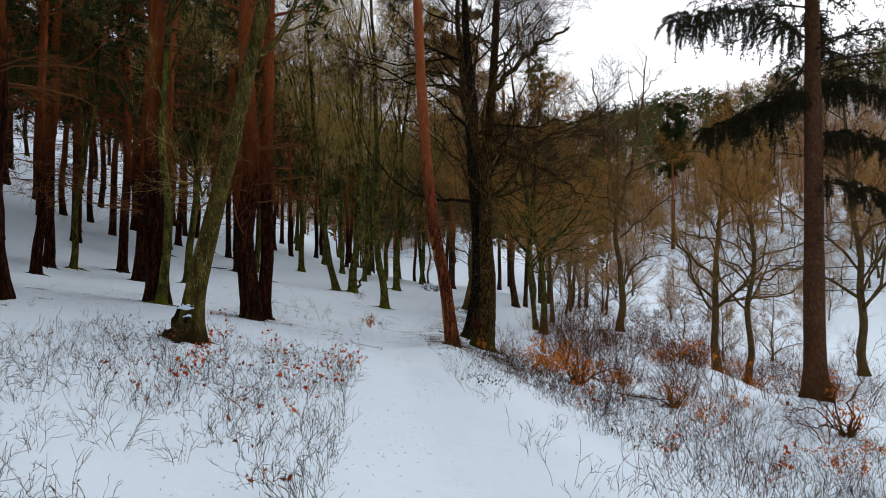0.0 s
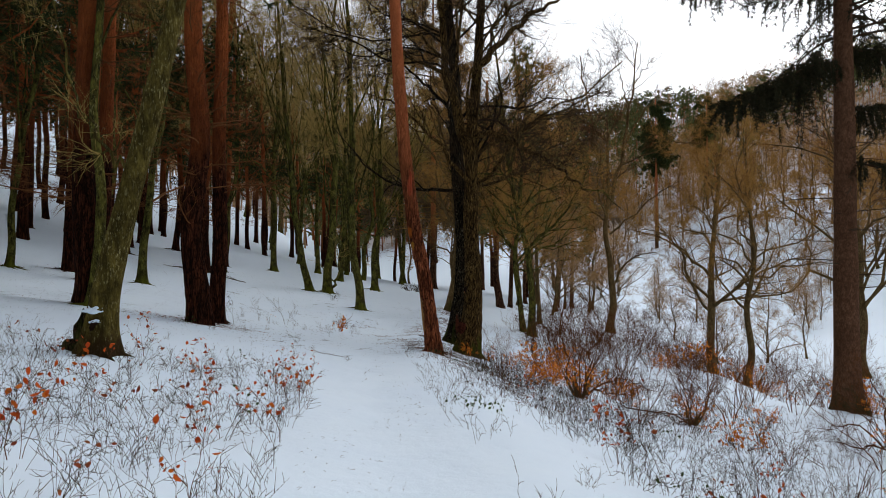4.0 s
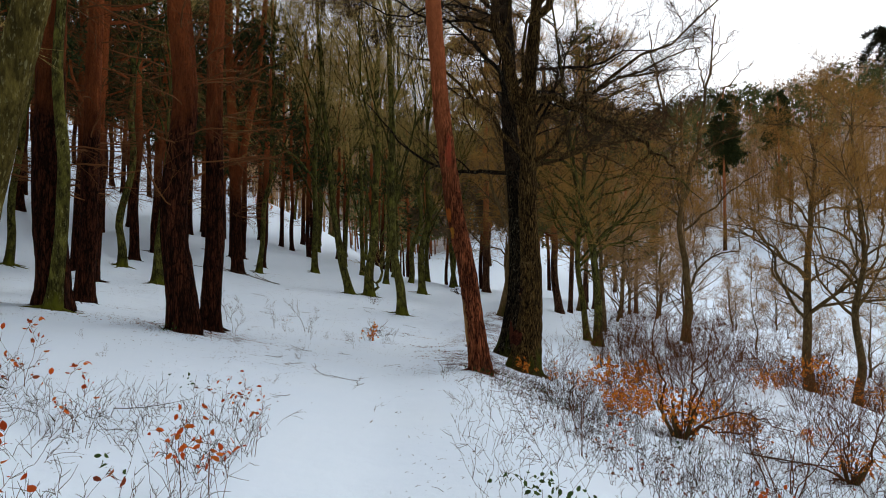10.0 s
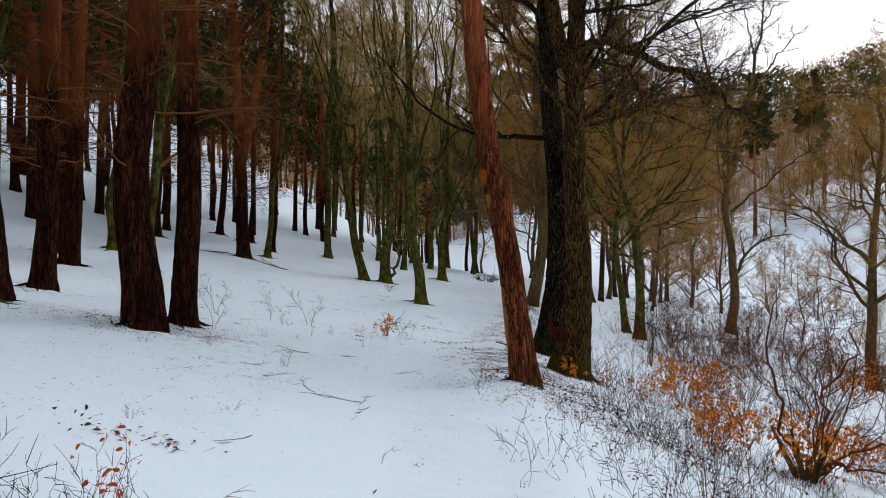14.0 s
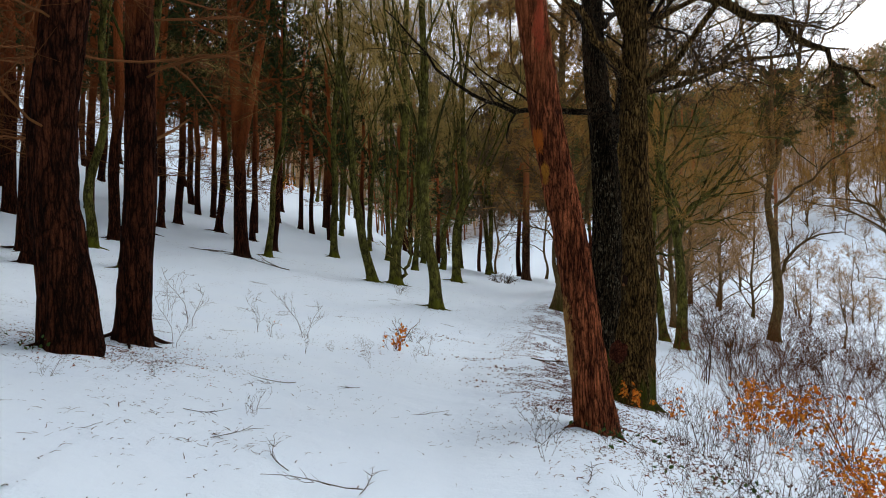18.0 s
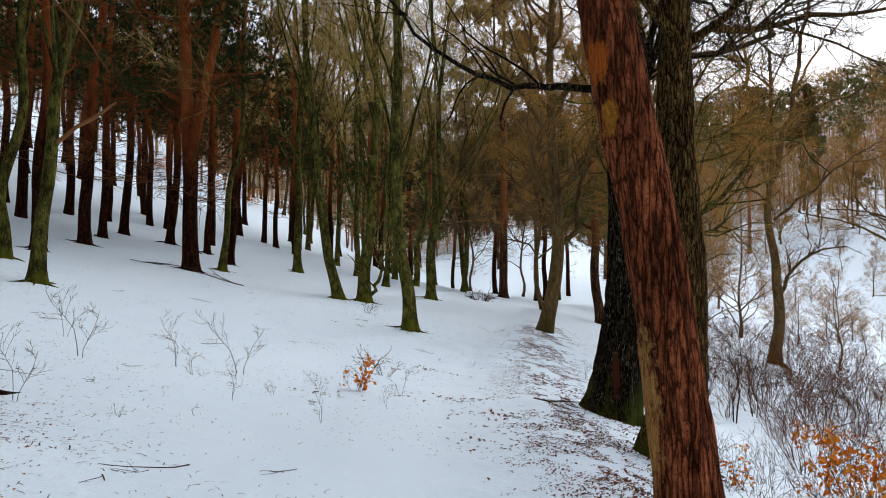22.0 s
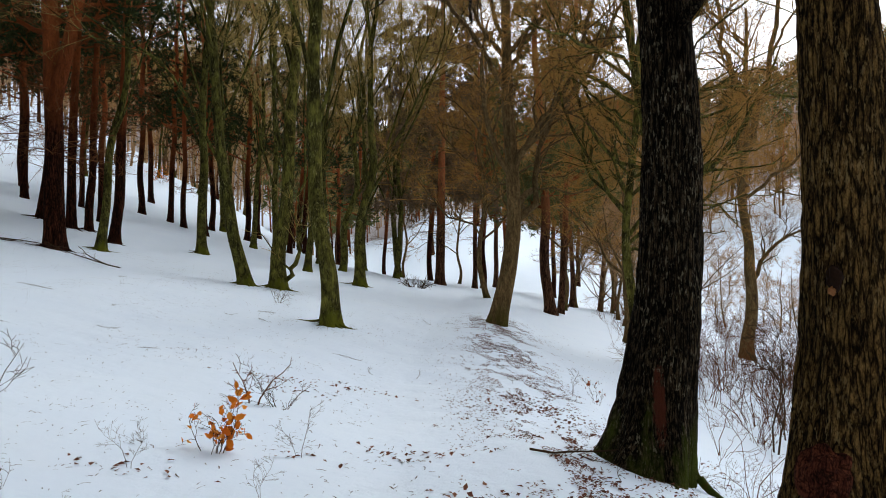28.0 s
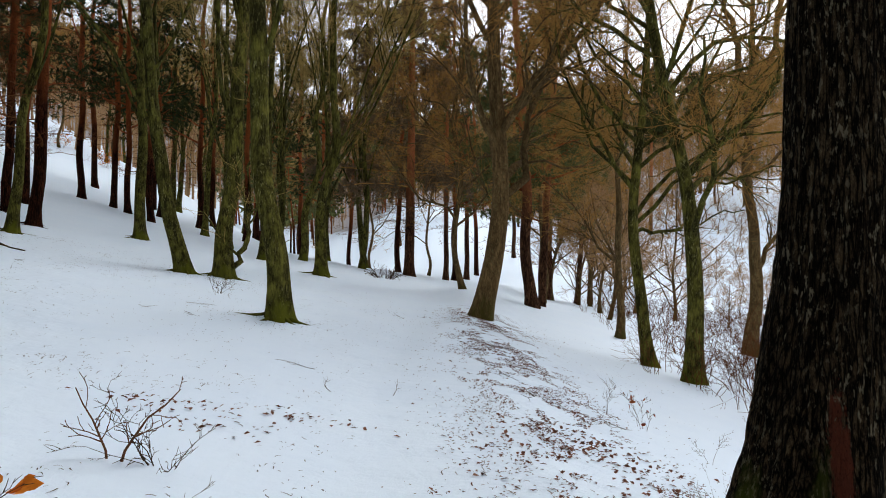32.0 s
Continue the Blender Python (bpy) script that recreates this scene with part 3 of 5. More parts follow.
def own_limb(rng, points, r0, r1, twigs=9, k=16):
    """A big limb through the points given, with its branches and twigs."""
    p = np.array(points, float)
    at = np.linspace(0, 1, k) * (len(p) - 1)
    c = np.stack([np.interp(at, np.arange(len(p)), p[:, j]) for j in range(3)], -1)
    c[1:-1] = 0.25 * c[:-2] + 0.5 * c[1:-1] + 0.25 * c[2:]
    c[1:-1] += rng.normal(0, 0.06, (k - 2, 3))
    c, r = c[None], np.linspace(r0, r1, k)[None]
    l2, r2 = sprout(rng, c, r, twigs, 0.25, 1.0, 0.38, 0.8, 7, 0.24, 0.03, 0.5)
    l3, r3 = sprout(rng, l2, r2, 7, 0.15, 1.0, 0.5, 0.75, 5, 0.25, 0.03, 0.5)
    return merge(tubes(c, r, 9), tubes(l2, r2, 5)), merge(tubes(l3, np.minimum(r3, 0.007), 3), spray(rng, l3, 4, 0.3, 0.002))


def stuff(ob):
    return tagged(ob, kind="stuff")


def place_pine(x, y, dia, h=19.0, dx=0.0, dy=0.0, bend=0.0, line=None, sides=18, rings=46, relief=0.012, seed=1, label="", dead=40, near=False, bark=None, tufts=42, blade=0.024, crown=0.38, deadwood=None, leaf=None, fork=None, **more):
    rng = np.random.default_rng(seed * 31 + 5)
    ln = trunk_curve(line or straight(h, dx, dy, bend), rings, 0.0 if line else 0.3, seed)
    ob = thing("pine_tree", x, y, stand(x, y), label or "tall Scots pine with dark reddish bark and dead lower branches", "pine tree", "pines on the slope")
    link_mesh("trunk", *trunk_mesh(ln, dia / 2, dia * 0.2, sides, 0.38 if near else 0.4, 5, relief, seed, 8.0), bark or PINE_BARK, ob)
    pieces, live, green = pine_parts(rng, ln, dia / 2, dia * 0.2, crown, dead=dead, tufts=tufts, blade=blade, haze=0.003 if near else 0.006, **more)
    if fork:
        at, lean = fork
        top = ln[-1, 2] * 0.95
        z = np.linspace(0, 1, 30)[:, None]
        stem = np.array([0.0, 0.0, at]) + z * [lean, 0.1, top - at] + np.sin(z * 3.0) * [lean * 0.45, 0, 0]
        stem[:, 0] += np.interp(at, ln[:, 2], ln[:, 0])
        link_mesh("second_stem", *tubes(stem[None], (dia * (0.34 - 0.22 * z[:, 0]))[None], sides), bark or PINE_BARK, ob)
    if near:
        for p in pieces:
            link_mesh("dead_branch", *p, TWIG_GREY, ob)
    else:
        stuff(link_mesh("dead_wood", *merge(*pieces), deadwood or TWIG_GREY, ob))
    stuff(link_mesh("crown", *live, PINE_BARK, ob))
    stuff(link_mesh("foliage", *green, leaf or NEEDLE, ob, smooth=False))
    return ob


def place_broad(x, y, dia, h, line=None, dx=0.0, dy=0.0, bend=0.0, seed=1, bark=None, twig=None, name="beech_tree", label="", category="beech tree", group="beeches by the trail", sides=18, rings=40, relief=0.006, flare=0.55, lobes=5, near=True, wob=0.5, own=(), top=0.10, flare_h=0.35, toward=None, **shape):
    rng = np.random.default_rng(seed * 17 + 3)
    ln = trunk_curve(line or straight(h, dx, dy, bend), rings, wob, seed)
    ob = thing(name, x, y, stand(x, y), label or "bare beech with a mossy olive-grey trunk", category, group)
    bark, twig = bark or BEECH_BARK, twig or TWIG_OLIVE
    link_mesh("trunk", *trunk_mesh(ln, dia / 2, dia * top, sides, flare, lobes, relief, seed, flare_h=flare_h, toward=toward), bark, ob)
    limbs, small = broad_parts(rng, ln, dia / 2, dia * top, light=not near, **shape)
    small = [small]
    for points, r0, r1 in own:
        big, tw = own_limb(rng, points, r0, r1)
        limbs.append(big)
        small.append(tw)
    if near:
        for p in limbs:
            link_mesh("limb", *p, bark, ob)
    else:
        stuff(link_mesh("crown", *merge(*limbs), bark, ob))
    stuff(link_mesh("twig_spray", *merge(*small), twig, ob))
    return ob


def copy_tree(ob, x, y, size, turn, tilt=0.0):
    m = Matrix.LocRotScale((x, y, stand(x, y)), Euler((radians(tilt), 0, radians(turn))), (size, size, size))
    return copy_thing(ob, m)


def roots(ob, count, r0, reach, bark, seed, ways=None, thick=0.2):
    """Surface roots running out from a tree's foot over the snow."""
    rng = np.random.default_rng(seed)
    x, y, z = ob.location
    for j in range(count):
        a = ways[j] if ways else 2 * math.pi * (j + rng.uniform(-0.3, 0.3)) / count
        s = np.linspace(0, 1, 9)
        bend = a + np.cumsum(rng.normal(0, 0.16, 9))
        ln = reach * rng.uniform(0.6, 1.3)
        px = r0 * 0.7 * math.cos(a) + np.cumsum(np.cos(bend)) * ln / 9
        py = r0 * 0.7 * math.sin(a) + np.cumsum(np.sin(bend)) * ln / 9
        pz = height(x + px, y + py) + bumps(x + px, y + py) - z + 0.28 * r0 * (1 - s) ** 4 + 0.004 - 0.03 * s**2
        c = np.stack([px, py, pz], -1)[None]
        link_mesh("root", *tubes(c, (r0 * thick * rng.uniform(0.7, 1.1) * (1 - 0.85 * s))[None], 6), bark, ob)


TAKEN = []


def free(x, y, gap):
    return all((x - a) ** 2 + (y - b) ** 2 > gap * gap for a, b in TAKEN)


def scatter_box(seed, n, x0, x1, y0, y1, gap, ok=lambda x, y: True):
    """Free spots in an oblong of the plan."""
    r = random.Random(seed)
    got = []
    for _ in range(n * 40):
        x, y = r.uniform(x0, x1), r.uniform(y0, y1)
        if len(got) < n and ok(x, y) and free(x, y, gap) and all((x - a) ** 2 + (y - b) ** 2 > gap * gap for a, b in got):
            got.append((x, y))
    return got


# the leaning pine and the two old oaks beside the trail
place_pine(0.07, 14.5, 0.375, line=((0, 0, 0), (1.5, -0.17, 0), (2.0, -0.25, 0), (2.8, -0.43, 0), (4.8, -0.69, 0), (6.9, -0.84, 0), (10, -0.98, 0), (18, -1.0, 0)), sides=96, rings=320, relief=0.016, seed=3, dead=10, near=True, crown=0.78, low=0.66, top=0.85, bark=PINE_SCARRED, label="leaning pine with scaly red-brown bark and an orange scar")
place_broad(1.27, 18.8, 0.60, 15, line=((0, 0, 0), (3, 0.02, 0.05), (7, 0.15, 0.2), (15, 0.6, 0.8)), seed=11, bark=OAK_BROWN, twig=TWIG_DARK, name="oak_tree", label="old oak with rugged brown bark and a round burl scar", category="oak tree", group="old oaks", sides=110, rings=300, relief=0.02, flare=1.05, flare_h=0.75, toward=3.6, wob=0.2, first=0.38, limbs=18, spread=1.0, lift=0.05, reach=0.4, wiggle=0.24, twigs=12, fine=9, ends=11, haze=0.0034, thick=0.28,
            own=((((0, 0, 6.6), (0.9, -0.1, 6.7), (2.0, -0.2, 6.0), (2.9, -0.3, 5.5), (3.5, -0.4, 4.9)), 0.11, 0.02), (((0.1, 0, 8.6), (0.8, 0, 9.4), (1.7, 0.1, 10.3), (2.9, 0.1, 11.0)), 0.12, 0.04), (((0, 0, 6.0), (-0.6, 0.2, 8.2), (-0.9, 0.3, 11), (-0.8, 0.4, 15)), 0.18, 0.04), (((0, 0, 5.2), (-0.9, -0.2, 6.4), (-2.0, -0.3, 7.4), (-3.2, -0.2, 7.9)), 0.07, 0.012)))
place_broad(1.18, 21.4, 0.71, 16, line=((0, -0.10, 0), (1.4, -0.05, 0), (2.3, -0.01, 0), (3.2, 0, 0.02), (7, -0.2, 0.1), (16, -0.6, 0.4)), seed=12, bark=OAK_BARK, twig=TWIG_DARK, name="oak_tree", label="old oak with black furrowed bark and spread mossy roots", category="oak tree", group="old oaks", sides=110, rings=300, relief=0.02, flare=1.05, toward=3.35, wob=0.2, first=0.38, limbs=18, spread=1.1, lift=0.04, reach=0.4, wiggle=0.26, twigs=12, fine=9, ends=11, haze=0.0034, thick=0.28, flare_h=0.62,
            own=((((0, 0, 5.4), (-1.2, -0.1, 5.2), (-2.2, -0.2, 5.4), (-3.4, -0.3, 6.2), (-4.4, -0.3, 7.4)), 0.07, 0.012), (((0, 0, 7.0), (-0.5, -0.8, 8.0), (-1.2, -1.8, 8.4), (-2.0, -2.6, 8.8)), 0.09, 0.02)))

# pines close to the trail
place_pine(-5.45, 14.5, 0.54, 20, -0.5, 0, sides=64, rings=200, relief=0.022, seed=21, near=True, crown=0.5, dead=34)
place_pine(-5.43, 15.7, 0.40, 20, 0.4, 0, sides=48, rings=150, relief=0.015, seed=22, near=True, crown=0.5, dead=34)
place_pine(-8.1, 14.7, 0.60, 21, -0.3, 0.2, sides=40, rings=120, relief=0.02, seed=23, near=True, crown=0.5, dead=34)
place_pine(-9.4, 17.8, 0.44, 20, 0.9, 0, sides=30, rings=90, relief=0.016, seed=24, near=True, crown=0.5, dead=34)

# the hollow-footed beech beside the shrubs
snag = place_broad(-4.75, 8.1, 0.40, 13, line=((0, 0, 0), (0.6, 0.06, 0), (1.2, 0.18, 0), (2.4, 0.47, 0), (3.3, 0.72, 0), (4.2, 0.92, 0), (6, 1.3, 0), (13, 2.6, 0)), seed=31, bark=BEECH_PALE, relief=0.012, sides=48, rings=120, flare=0.8, wob=0.15, first=0.42, limbs=6, spread=0.8, reach=0.36, label="leaning mossy beech with a hollow snow-capped foot", own=((((0.48, 0, 2.5), (0.0, 0.1, 2.9), (-0.5, 0.2, 3.6), (-0.8, 0.2, 5.4)), 0.032, 0.01),))

foot = bpy.data.objects
roots(foot["oak_tree"], 5, 0.34, 0.35, OAK_BROWN, 1)
roots(foot["oak_tree.001"], 6, 0.40, 0.42, OAK_BARK, 2, (3.0, 3.6, 4.4, 2.4, 5.4, 0.3), thick=0.13)
roots(foot["pine_tree"], 4, 0.20, 0.35, PINE_SCARRED, 3)
for j in range(1, 5):
    roots(foot["pine_tree.%03d" % j], 5, 0.26, 0.45, PINE_BARK, 10 + j, thick=0.12)
roots(snag, 5, 0.26, 0.5, BEECH_PALE, 20, (2.8, 3.5, 4.6, 5.6, 0.2))

# pines up the slope: x, y, thickness, lean
PINES_NEAR = [(-14.0, 18.9, 0.34, 0.3), (-15.4, 22.0, 0.38, 0.5), (-14.0, 25.0, 0.40, 0.2), (-12.6, 23.5, 0.50, 0.9), (-12.3, 36.2, 0.62, -1.0), (-15.1, 42.9, 0.38, 0.2), (-18.5, 42.7, 0.42, 0.6), (-22.4, 37.0, 0.36, 0.5), (-15.3, 31.4, 0.42, 0.4), (-16.9, 36.7, 0.48, 0.8), (-14.6, 43.4, 0.32, 0.5), (-12.8, 41.5, 0.40, 0.7), (-16.6, 43.6, 0.40, 0.9), (-18.0, 39.9, 0.36, 0.4)]
PINES_FAR = [(-26.1, 42.0, 0.42, 0.5), (-27.9, 50.6, 0.45, 0.4), (-21.5, 39.4, 0.44, 0.6), (-22.4, 44.4, 0.44, 0.3), (-20.7, 49.7, 0.38, 0.8), (-20.0, 50.4, 0.34, 0.4), (-17.4, 61.1, 0.40, 0.3), (-16.0, 59.6, 0.38, 0.1), (-21.2, 45.9, 0.38, 0.7), (-23.7, 55.0, 0.46, 0.9), (-21.5, 53.8, 0.40, 0.4), (-19.6, 53.3, 0.30, 0.5), (-16.2, 48.0, 0.32, 0.2), (-19.5, 61.7, 0.44, 0.3), (-22.3, 70.8, 0.45, 0.6), (-12.8, 63.4, 0.42, 0.3), (-9.0, 65.9, 0.42, 0.2)]
for i, (x, y, d, lean) in enumerate(PINES_NEAR):
    place_pine(x, y, d, 19 + (i * 7 % 5), lean, 0.3, seed=40 + i, rings=60, sides=20, near=i in (3, 4), fork=(4.2, 1.5) if i == 4 else None)
    roots(foot["pine_tree.%03d" % (5 + i)], 5, d * 0.5, 0.6, PINE_BARK, 60 + i)
    TAKEN.append((x, y))
protos = []
for i, (x, y, d, lean) in enumerate(PINES_FAR):
    if i < 4:
        protos.append((place_pine(x, y, d, 20 + i % 3, lean, 0.2, seed=70 + i, sides=10, rings=24, relief=0, dead=26, tufts=30, blade=0.04), d))
    else:
        ob, d0 = protos[i % 4]
        copy_tree(ob, x, y, d / d0, i * 67)
    TAKEN.append((x, y))
for x, y, s in [(-15.5, 64, 1.0), (-13.2, 69, 0.95), (-10.4, 72, 1.0), (-17.8, 70, 1.0), (-7.6, 76, 0.95), (-13.9, 57.2, 0.9), (-5.2, 71, 0.9), (-9.4, 61, 0.85)]:
    copy_tree(protos[int(y) % 4][0], x, y, s, x * 37)
    TAKEN.append((x, y))
# pines beside and behind the camera, nearly all unseen, added to shade the snow
for j, (x, y) in enumerate([(-7.5, 2.0), (-10.2, 6.5), (-13, 1), (-9.5, -4), (-6.5, -8), (-13.5, -9), (-16, 10), (-17, 4), (-12, 12.5), (-20, -3), (-4.5, -14), (-10, -16), (6.5, -7), (10, -2), (8, -15), (14, 4), (2.8, -18), (-9.2, 9.6), (-14.5, 14.5), (-19, 16), (-22, 20), (-20, 26), (-25, 24), (-19.5, 31.5), (-24.5, 42.5), (-17.5, 19.5)]):
    copy_tree(protos[j % 4][0], x, y, 0.95 + 0.1 * (j % 3), j * 57)
    TAKEN.append((x, y))
pick = random.Random(5)
n = 0
while n < 26:
    x, y = pick.uniform(-75, -13), pick.uniform(-6, 120)
    if not free(x, y, 2.4) or x > -13 - (y > 60) * 4 or (y < 30 and x > -16 - y * 0.1) or (y > 30 and x > -27):
        continue
    ob, d0 = protos[n % 4]
    copy_tree(ob, x, y, pick.uniform(0.8, 1.1), pick.uniform(0, 360), pick.uniform(-2, 2))
    TAKEN.append((x, y))
    n += 1

for x, y in scatter_box(9, 44, -46, -21, 12, 66, 2.2):
    copy_tree(protos[int(7 * y) % 4][0], x, y, pick.uniform(0.8, 1.05), pick.uniform(0, 360), pick.uniform(-2, 2))
    TAKEN.append((x, y))

# beeches: x, y, thickness, lean, bend
BEECHES = [(-7.9, 14.4, 0.26, 0.5, 0.05), (-15.0, 23.0, 0.26, 1.6, 0.1), (-14.15, 28.3, 0.32, 1.0, 0.1), (-11.4, 25.7, 0.34, 1.4, 0.1), (-11.95, 38.5, 0.30, 1.0, 0.2), (-10.3, 44.4, 0.42, 0.3, 0.0), (-6.55, 36.6, 0.43, -1.9, -0.5), (-5.65, 37.2, 0.52, 0.5, 0.15), (-3.05, 29.2, 0.38, -0.9, -0.05), (-3.4, 43.3, 0.44, 0.9, 0.1), (-4.9, 51.9, 0.40, 1.2, 0.3), (-4.3, 60.0, 0.42, 0.2, 0.0), (-1.9, 60.0, 0.42, -0.8, -0.2), (-2.0, 55.7, 0.36, 0.1, 0.1), (-6.0, 46.0, 0.34, 0.5, 0.1), (-8.2, 50.0, 0.36, -0.3, 0.1), (-15.2, 66.0, 0.42, 0.2, 0.0), (-6.6, 55.0, 0.34, 0.6, 0.1), (-7.4, 62.0, 0.36, -0.4, 0.1), (-10.8, 56.5, 0.36, 0.5, 0.1)]
for i, (x, y, d, lean, bend) in enumerate(BEECHES):
    near = y < 46
    place_broad(x, y, d, 17.5 + i % 3, dx=lean, bend=bend, seed=100 + i, sides=24 if near else 12, rings=60 if near else 30, limbs=11, first=0.28, spread=0.36, lift=0.11, reach=0.56, twigs=12, fine=8 if near else 7, ends=15 if near else 10, haze=0.0042 if near else 0.007, near=near, low_twig=0.38, thick=0.36, top=0.10, wob=0.5, flare=0.6, own=((((0.1, 0, 0.25), (0.5, 0, 0.5), (0.72, 0, 1.3), (0.7, 0, 3.0), (0.9, 0, 6.5)), 0.10, 0.03),) if i == 7 else ())
    if near:
        roots(foot["beech_tree.%03d" % (i + 1)], 6, d * 0.55, 0.6, BEECH_BARK, 80 + i)
    TAKEN.append((x, y))
leant = foot["beech_tree.004"]
bx, by, bz = leant.location
snapped = np.array([[-10.95, 25.6, 4.25], [-10.4, 25.4, 4.55], [-9.8, 25.15, 4.72], [-9.15, 24.85, 4.98]]) - [bx, by, bz]
link_mesh("broken_limb", *tubes(snapped[None], np.array([[0.05, 0.045, 0.04, 0.022]]), 8), WOOD_CHIP, leant, "snapped limb of pale torn wood")

# trees right of the trail: x, y, thickness, height, lean
VALLEY_SIDE = [(1.2, 34.3, 0.54, 16, 0.7), (2.2, 44.9, 0.26, 14, 0.0), (5.04, 30.87, 0.38, 15, -0.5), (5.0, 32.8, 0.30, 14, -0.9), (11.2, 39.0, 0.50, 13, -0.3), (15.7, 35.0, 0.50, 13.5, 0.4), (15.7, 31.0, 0.38, 12.5, 0.2), (7.4, 52.0, 0.30, 15, 0.4), (-1.6, 68.0, 0.22, 13, -0.2), (3.0, 70.0, 0.24, 13, 0.3), (10.6, 61.8, 0.28, 9, 0.6), (13.3, 62.0, 0.28, 9, -0.5), (16.7, 65.0, 0.30, 10, 0.3), (7.0, 40.0, 0.28, 13, 0.2), (25.5, 37.0, 0.55, 19, -1.2)]
for i, (x, y, d, lean) in enumerate([(5.2, 45.3, 0.52, -0.9), (8.9, 58.0, 0.36, 0.2), (10.1, 61.0, 0.36, -0.3), (13.0, 64.0, 0.40, 0.8), (15.3, 68.0, 0.42, 0.4), (6.2, 47.5, 0.34, 0.9), (3.4, 62.0, 0.36, 0.2)]):
    edge_pine = place_pine(x, y, d, 16 + i % 3, lean, 0.2, seed=90 + i, sides=14, rings=36, relief=0.008, tufts=96, blade=0.022, dead=50, reach=0.15, top=0.92, low=0.4, deadwood=TWIG_BROWN, leaf=LIT_NEEDLE, bark=PINE_PALE, label="reddish pine with low green crown at the valley edge")
    TAKEN.append((x, y))
for j, (x, y) in enumerate([(6.5, 74), (-8, 80), (1.8, 96), (14, 90)]):
    copy_tree(edge_pine, x, y, 1.25, j * 71)
    TAKEN.append((x, y))
for j, (x, y) in enumerate([(0.4, 66), (4.4, 65), (8.2, 79), (11.0, 71), (-3.4, 78), (16.5, 84)]):
    copy_tree(protos[j % 4][0], x, y, 0.95, j * 83)
    TAKEN.append((x, y))
# the two leaders of the big forked tree, with their side limbs
LEADERS = ((((-0.1, 0, 7.6), (0.6, 0, 9.6), (1.1, 0.1, 12.0), (1.5, 0.1, 14.8), (1.9, 0.1, 17.8)), 0.15, 0.03), (((-0.2, 0, 8.4), (-0.6, 0.1, 10.8), (-1.2, 0.1, 13.4), (-1.7, 0.1, 17.0)), 0.13, 0.03), (((1.0, 0.1, 11.4), (2.0, 0.3, 13.2), (3.2, 0.4, 14.6), (4.0, 0.5, 15.2)), 0.06, 0.015), (((1.3, 0.1, 13.6), (0.8, -0.2, 15.2), (0.5, -0.3, 17.0)), 0.05, 0.012), (((-0.9, 0.1, 12.4), (-2.2, 0, 14.0), (-3.1, 0, 15.8)), 0.06, 0.012), (((1.6, 0.1, 15.2), (2.4, -0.2, 16.4), (3.2, -0.3, 16.9)), 0.04, 0.012), (((0, 0, 6.4), (-1.4, 0.3, 8.0), (-2.8, 0.5, 10.4), (-3.4, 0.6, 12.4)), 0.07, 0.015), (((0, 0, 6.0), (1.5, -0.2, 7.2), (3.0, -0.4, 8.6), (4.2, -0.5, 9.2)), 0.07, 0.015))
# trunks that bend, and their own low limbs
BENT = {0: ((0, 0, 0), (1, 0.2, 0), (2.9, 0.42, 0), (4.3, 0.55, 0), (5.8, 0.36, 0), (6.8, 0.3, 0), (16, 0.5, 0)), 2: ((0, 0, 0), (1.7, 0, 0), (3.5, -0.11, 0), (4.4, -0.2, 0), (5.3, -0.49, 0), (6.3, -0.75, 0), (15, -1.8, 0)), 3: ((0, 0, 0), (1.4, -0.25, 0), (3.3, -0.47, 0), (4.5, -0.38, 0), (6.3, -0.16, 0), (14, 0.3, 0))}
OWN = {2: ((((-0.18, 0, 4.2), (0.6, 0.1, 4.9), (1.5, 0.2, 5.7), (2.2, 0.3, 6.6), (3.0, 0.4, 8.4)), 0.10, 0.02), (((-0.6, 0, 5.8), (-1.4, 0.2, 6.6), (-2.4, 0.3, 7.4)), 0.05, 0.012)), 3: ((((-0.45, 0, 3.1), (0.4, 0.1, 3.15), (1.2, 0.1, 3.4), (2.4, 0.2, 3.7)), 0.05, 0.012),), 4: LEADERS}
valley = []
for i, (x, y, d, h, lean) in enumerate(VALLEY_SIDE):
    valley.append(place_broad(x, y, d, h, line=BENT.get(i), dx=lean, bend=0.12 * (-1) ** i, seed=140 + i, bark=ALDER_BARK if i not in (2, 3) else BEECH_BARK, near=i < 7, wob=0.25 if i in BENT else 0.8, twig=TWIG_BROWN if i not in (4, 14) else TWIG_BANK, name="bare_tree", label="bare brown deciduous tree on the snowy bank", category="bare tree", group="trees on the valley side", sides=16, rings=36, first=0.28 if i not in (5, 6) else 0.33, limbs=(12 if i == 4 else 22) if i < 7 else 18, spread=0.85, lift=0.09, reach=0.48, twigs=12, fine=7 if i < 7 else 5, wiggle=0.27, ends=(3 if i == 4 else 10) if i < 7 else 6, haze=0.003 if i < 7 else 0.007, own=OWN.get(i, ())))
    TAKEN.append((x, y))
n = 0
while n < 46:
    x, y = pick.uniform(4, 80), pick.uniform(36, 140)
    if not free(x, y, 3.2) or (x < 62 and 42 < y < 118) or (x < 10 and y < 42) or (x > 13 and y < 118 and x < 62) or x > y * 0.85:
        continue
    copy_tree(valley[(7, 8, 9, 10, 11, 12, 13)[n % 7]], x, y, pick.uniform(0.7, 1.15), pick.uniform(0, 360), pick.uniform(-4, 4))
    TAKEN.append((x, y))
    n += 1
n = 0
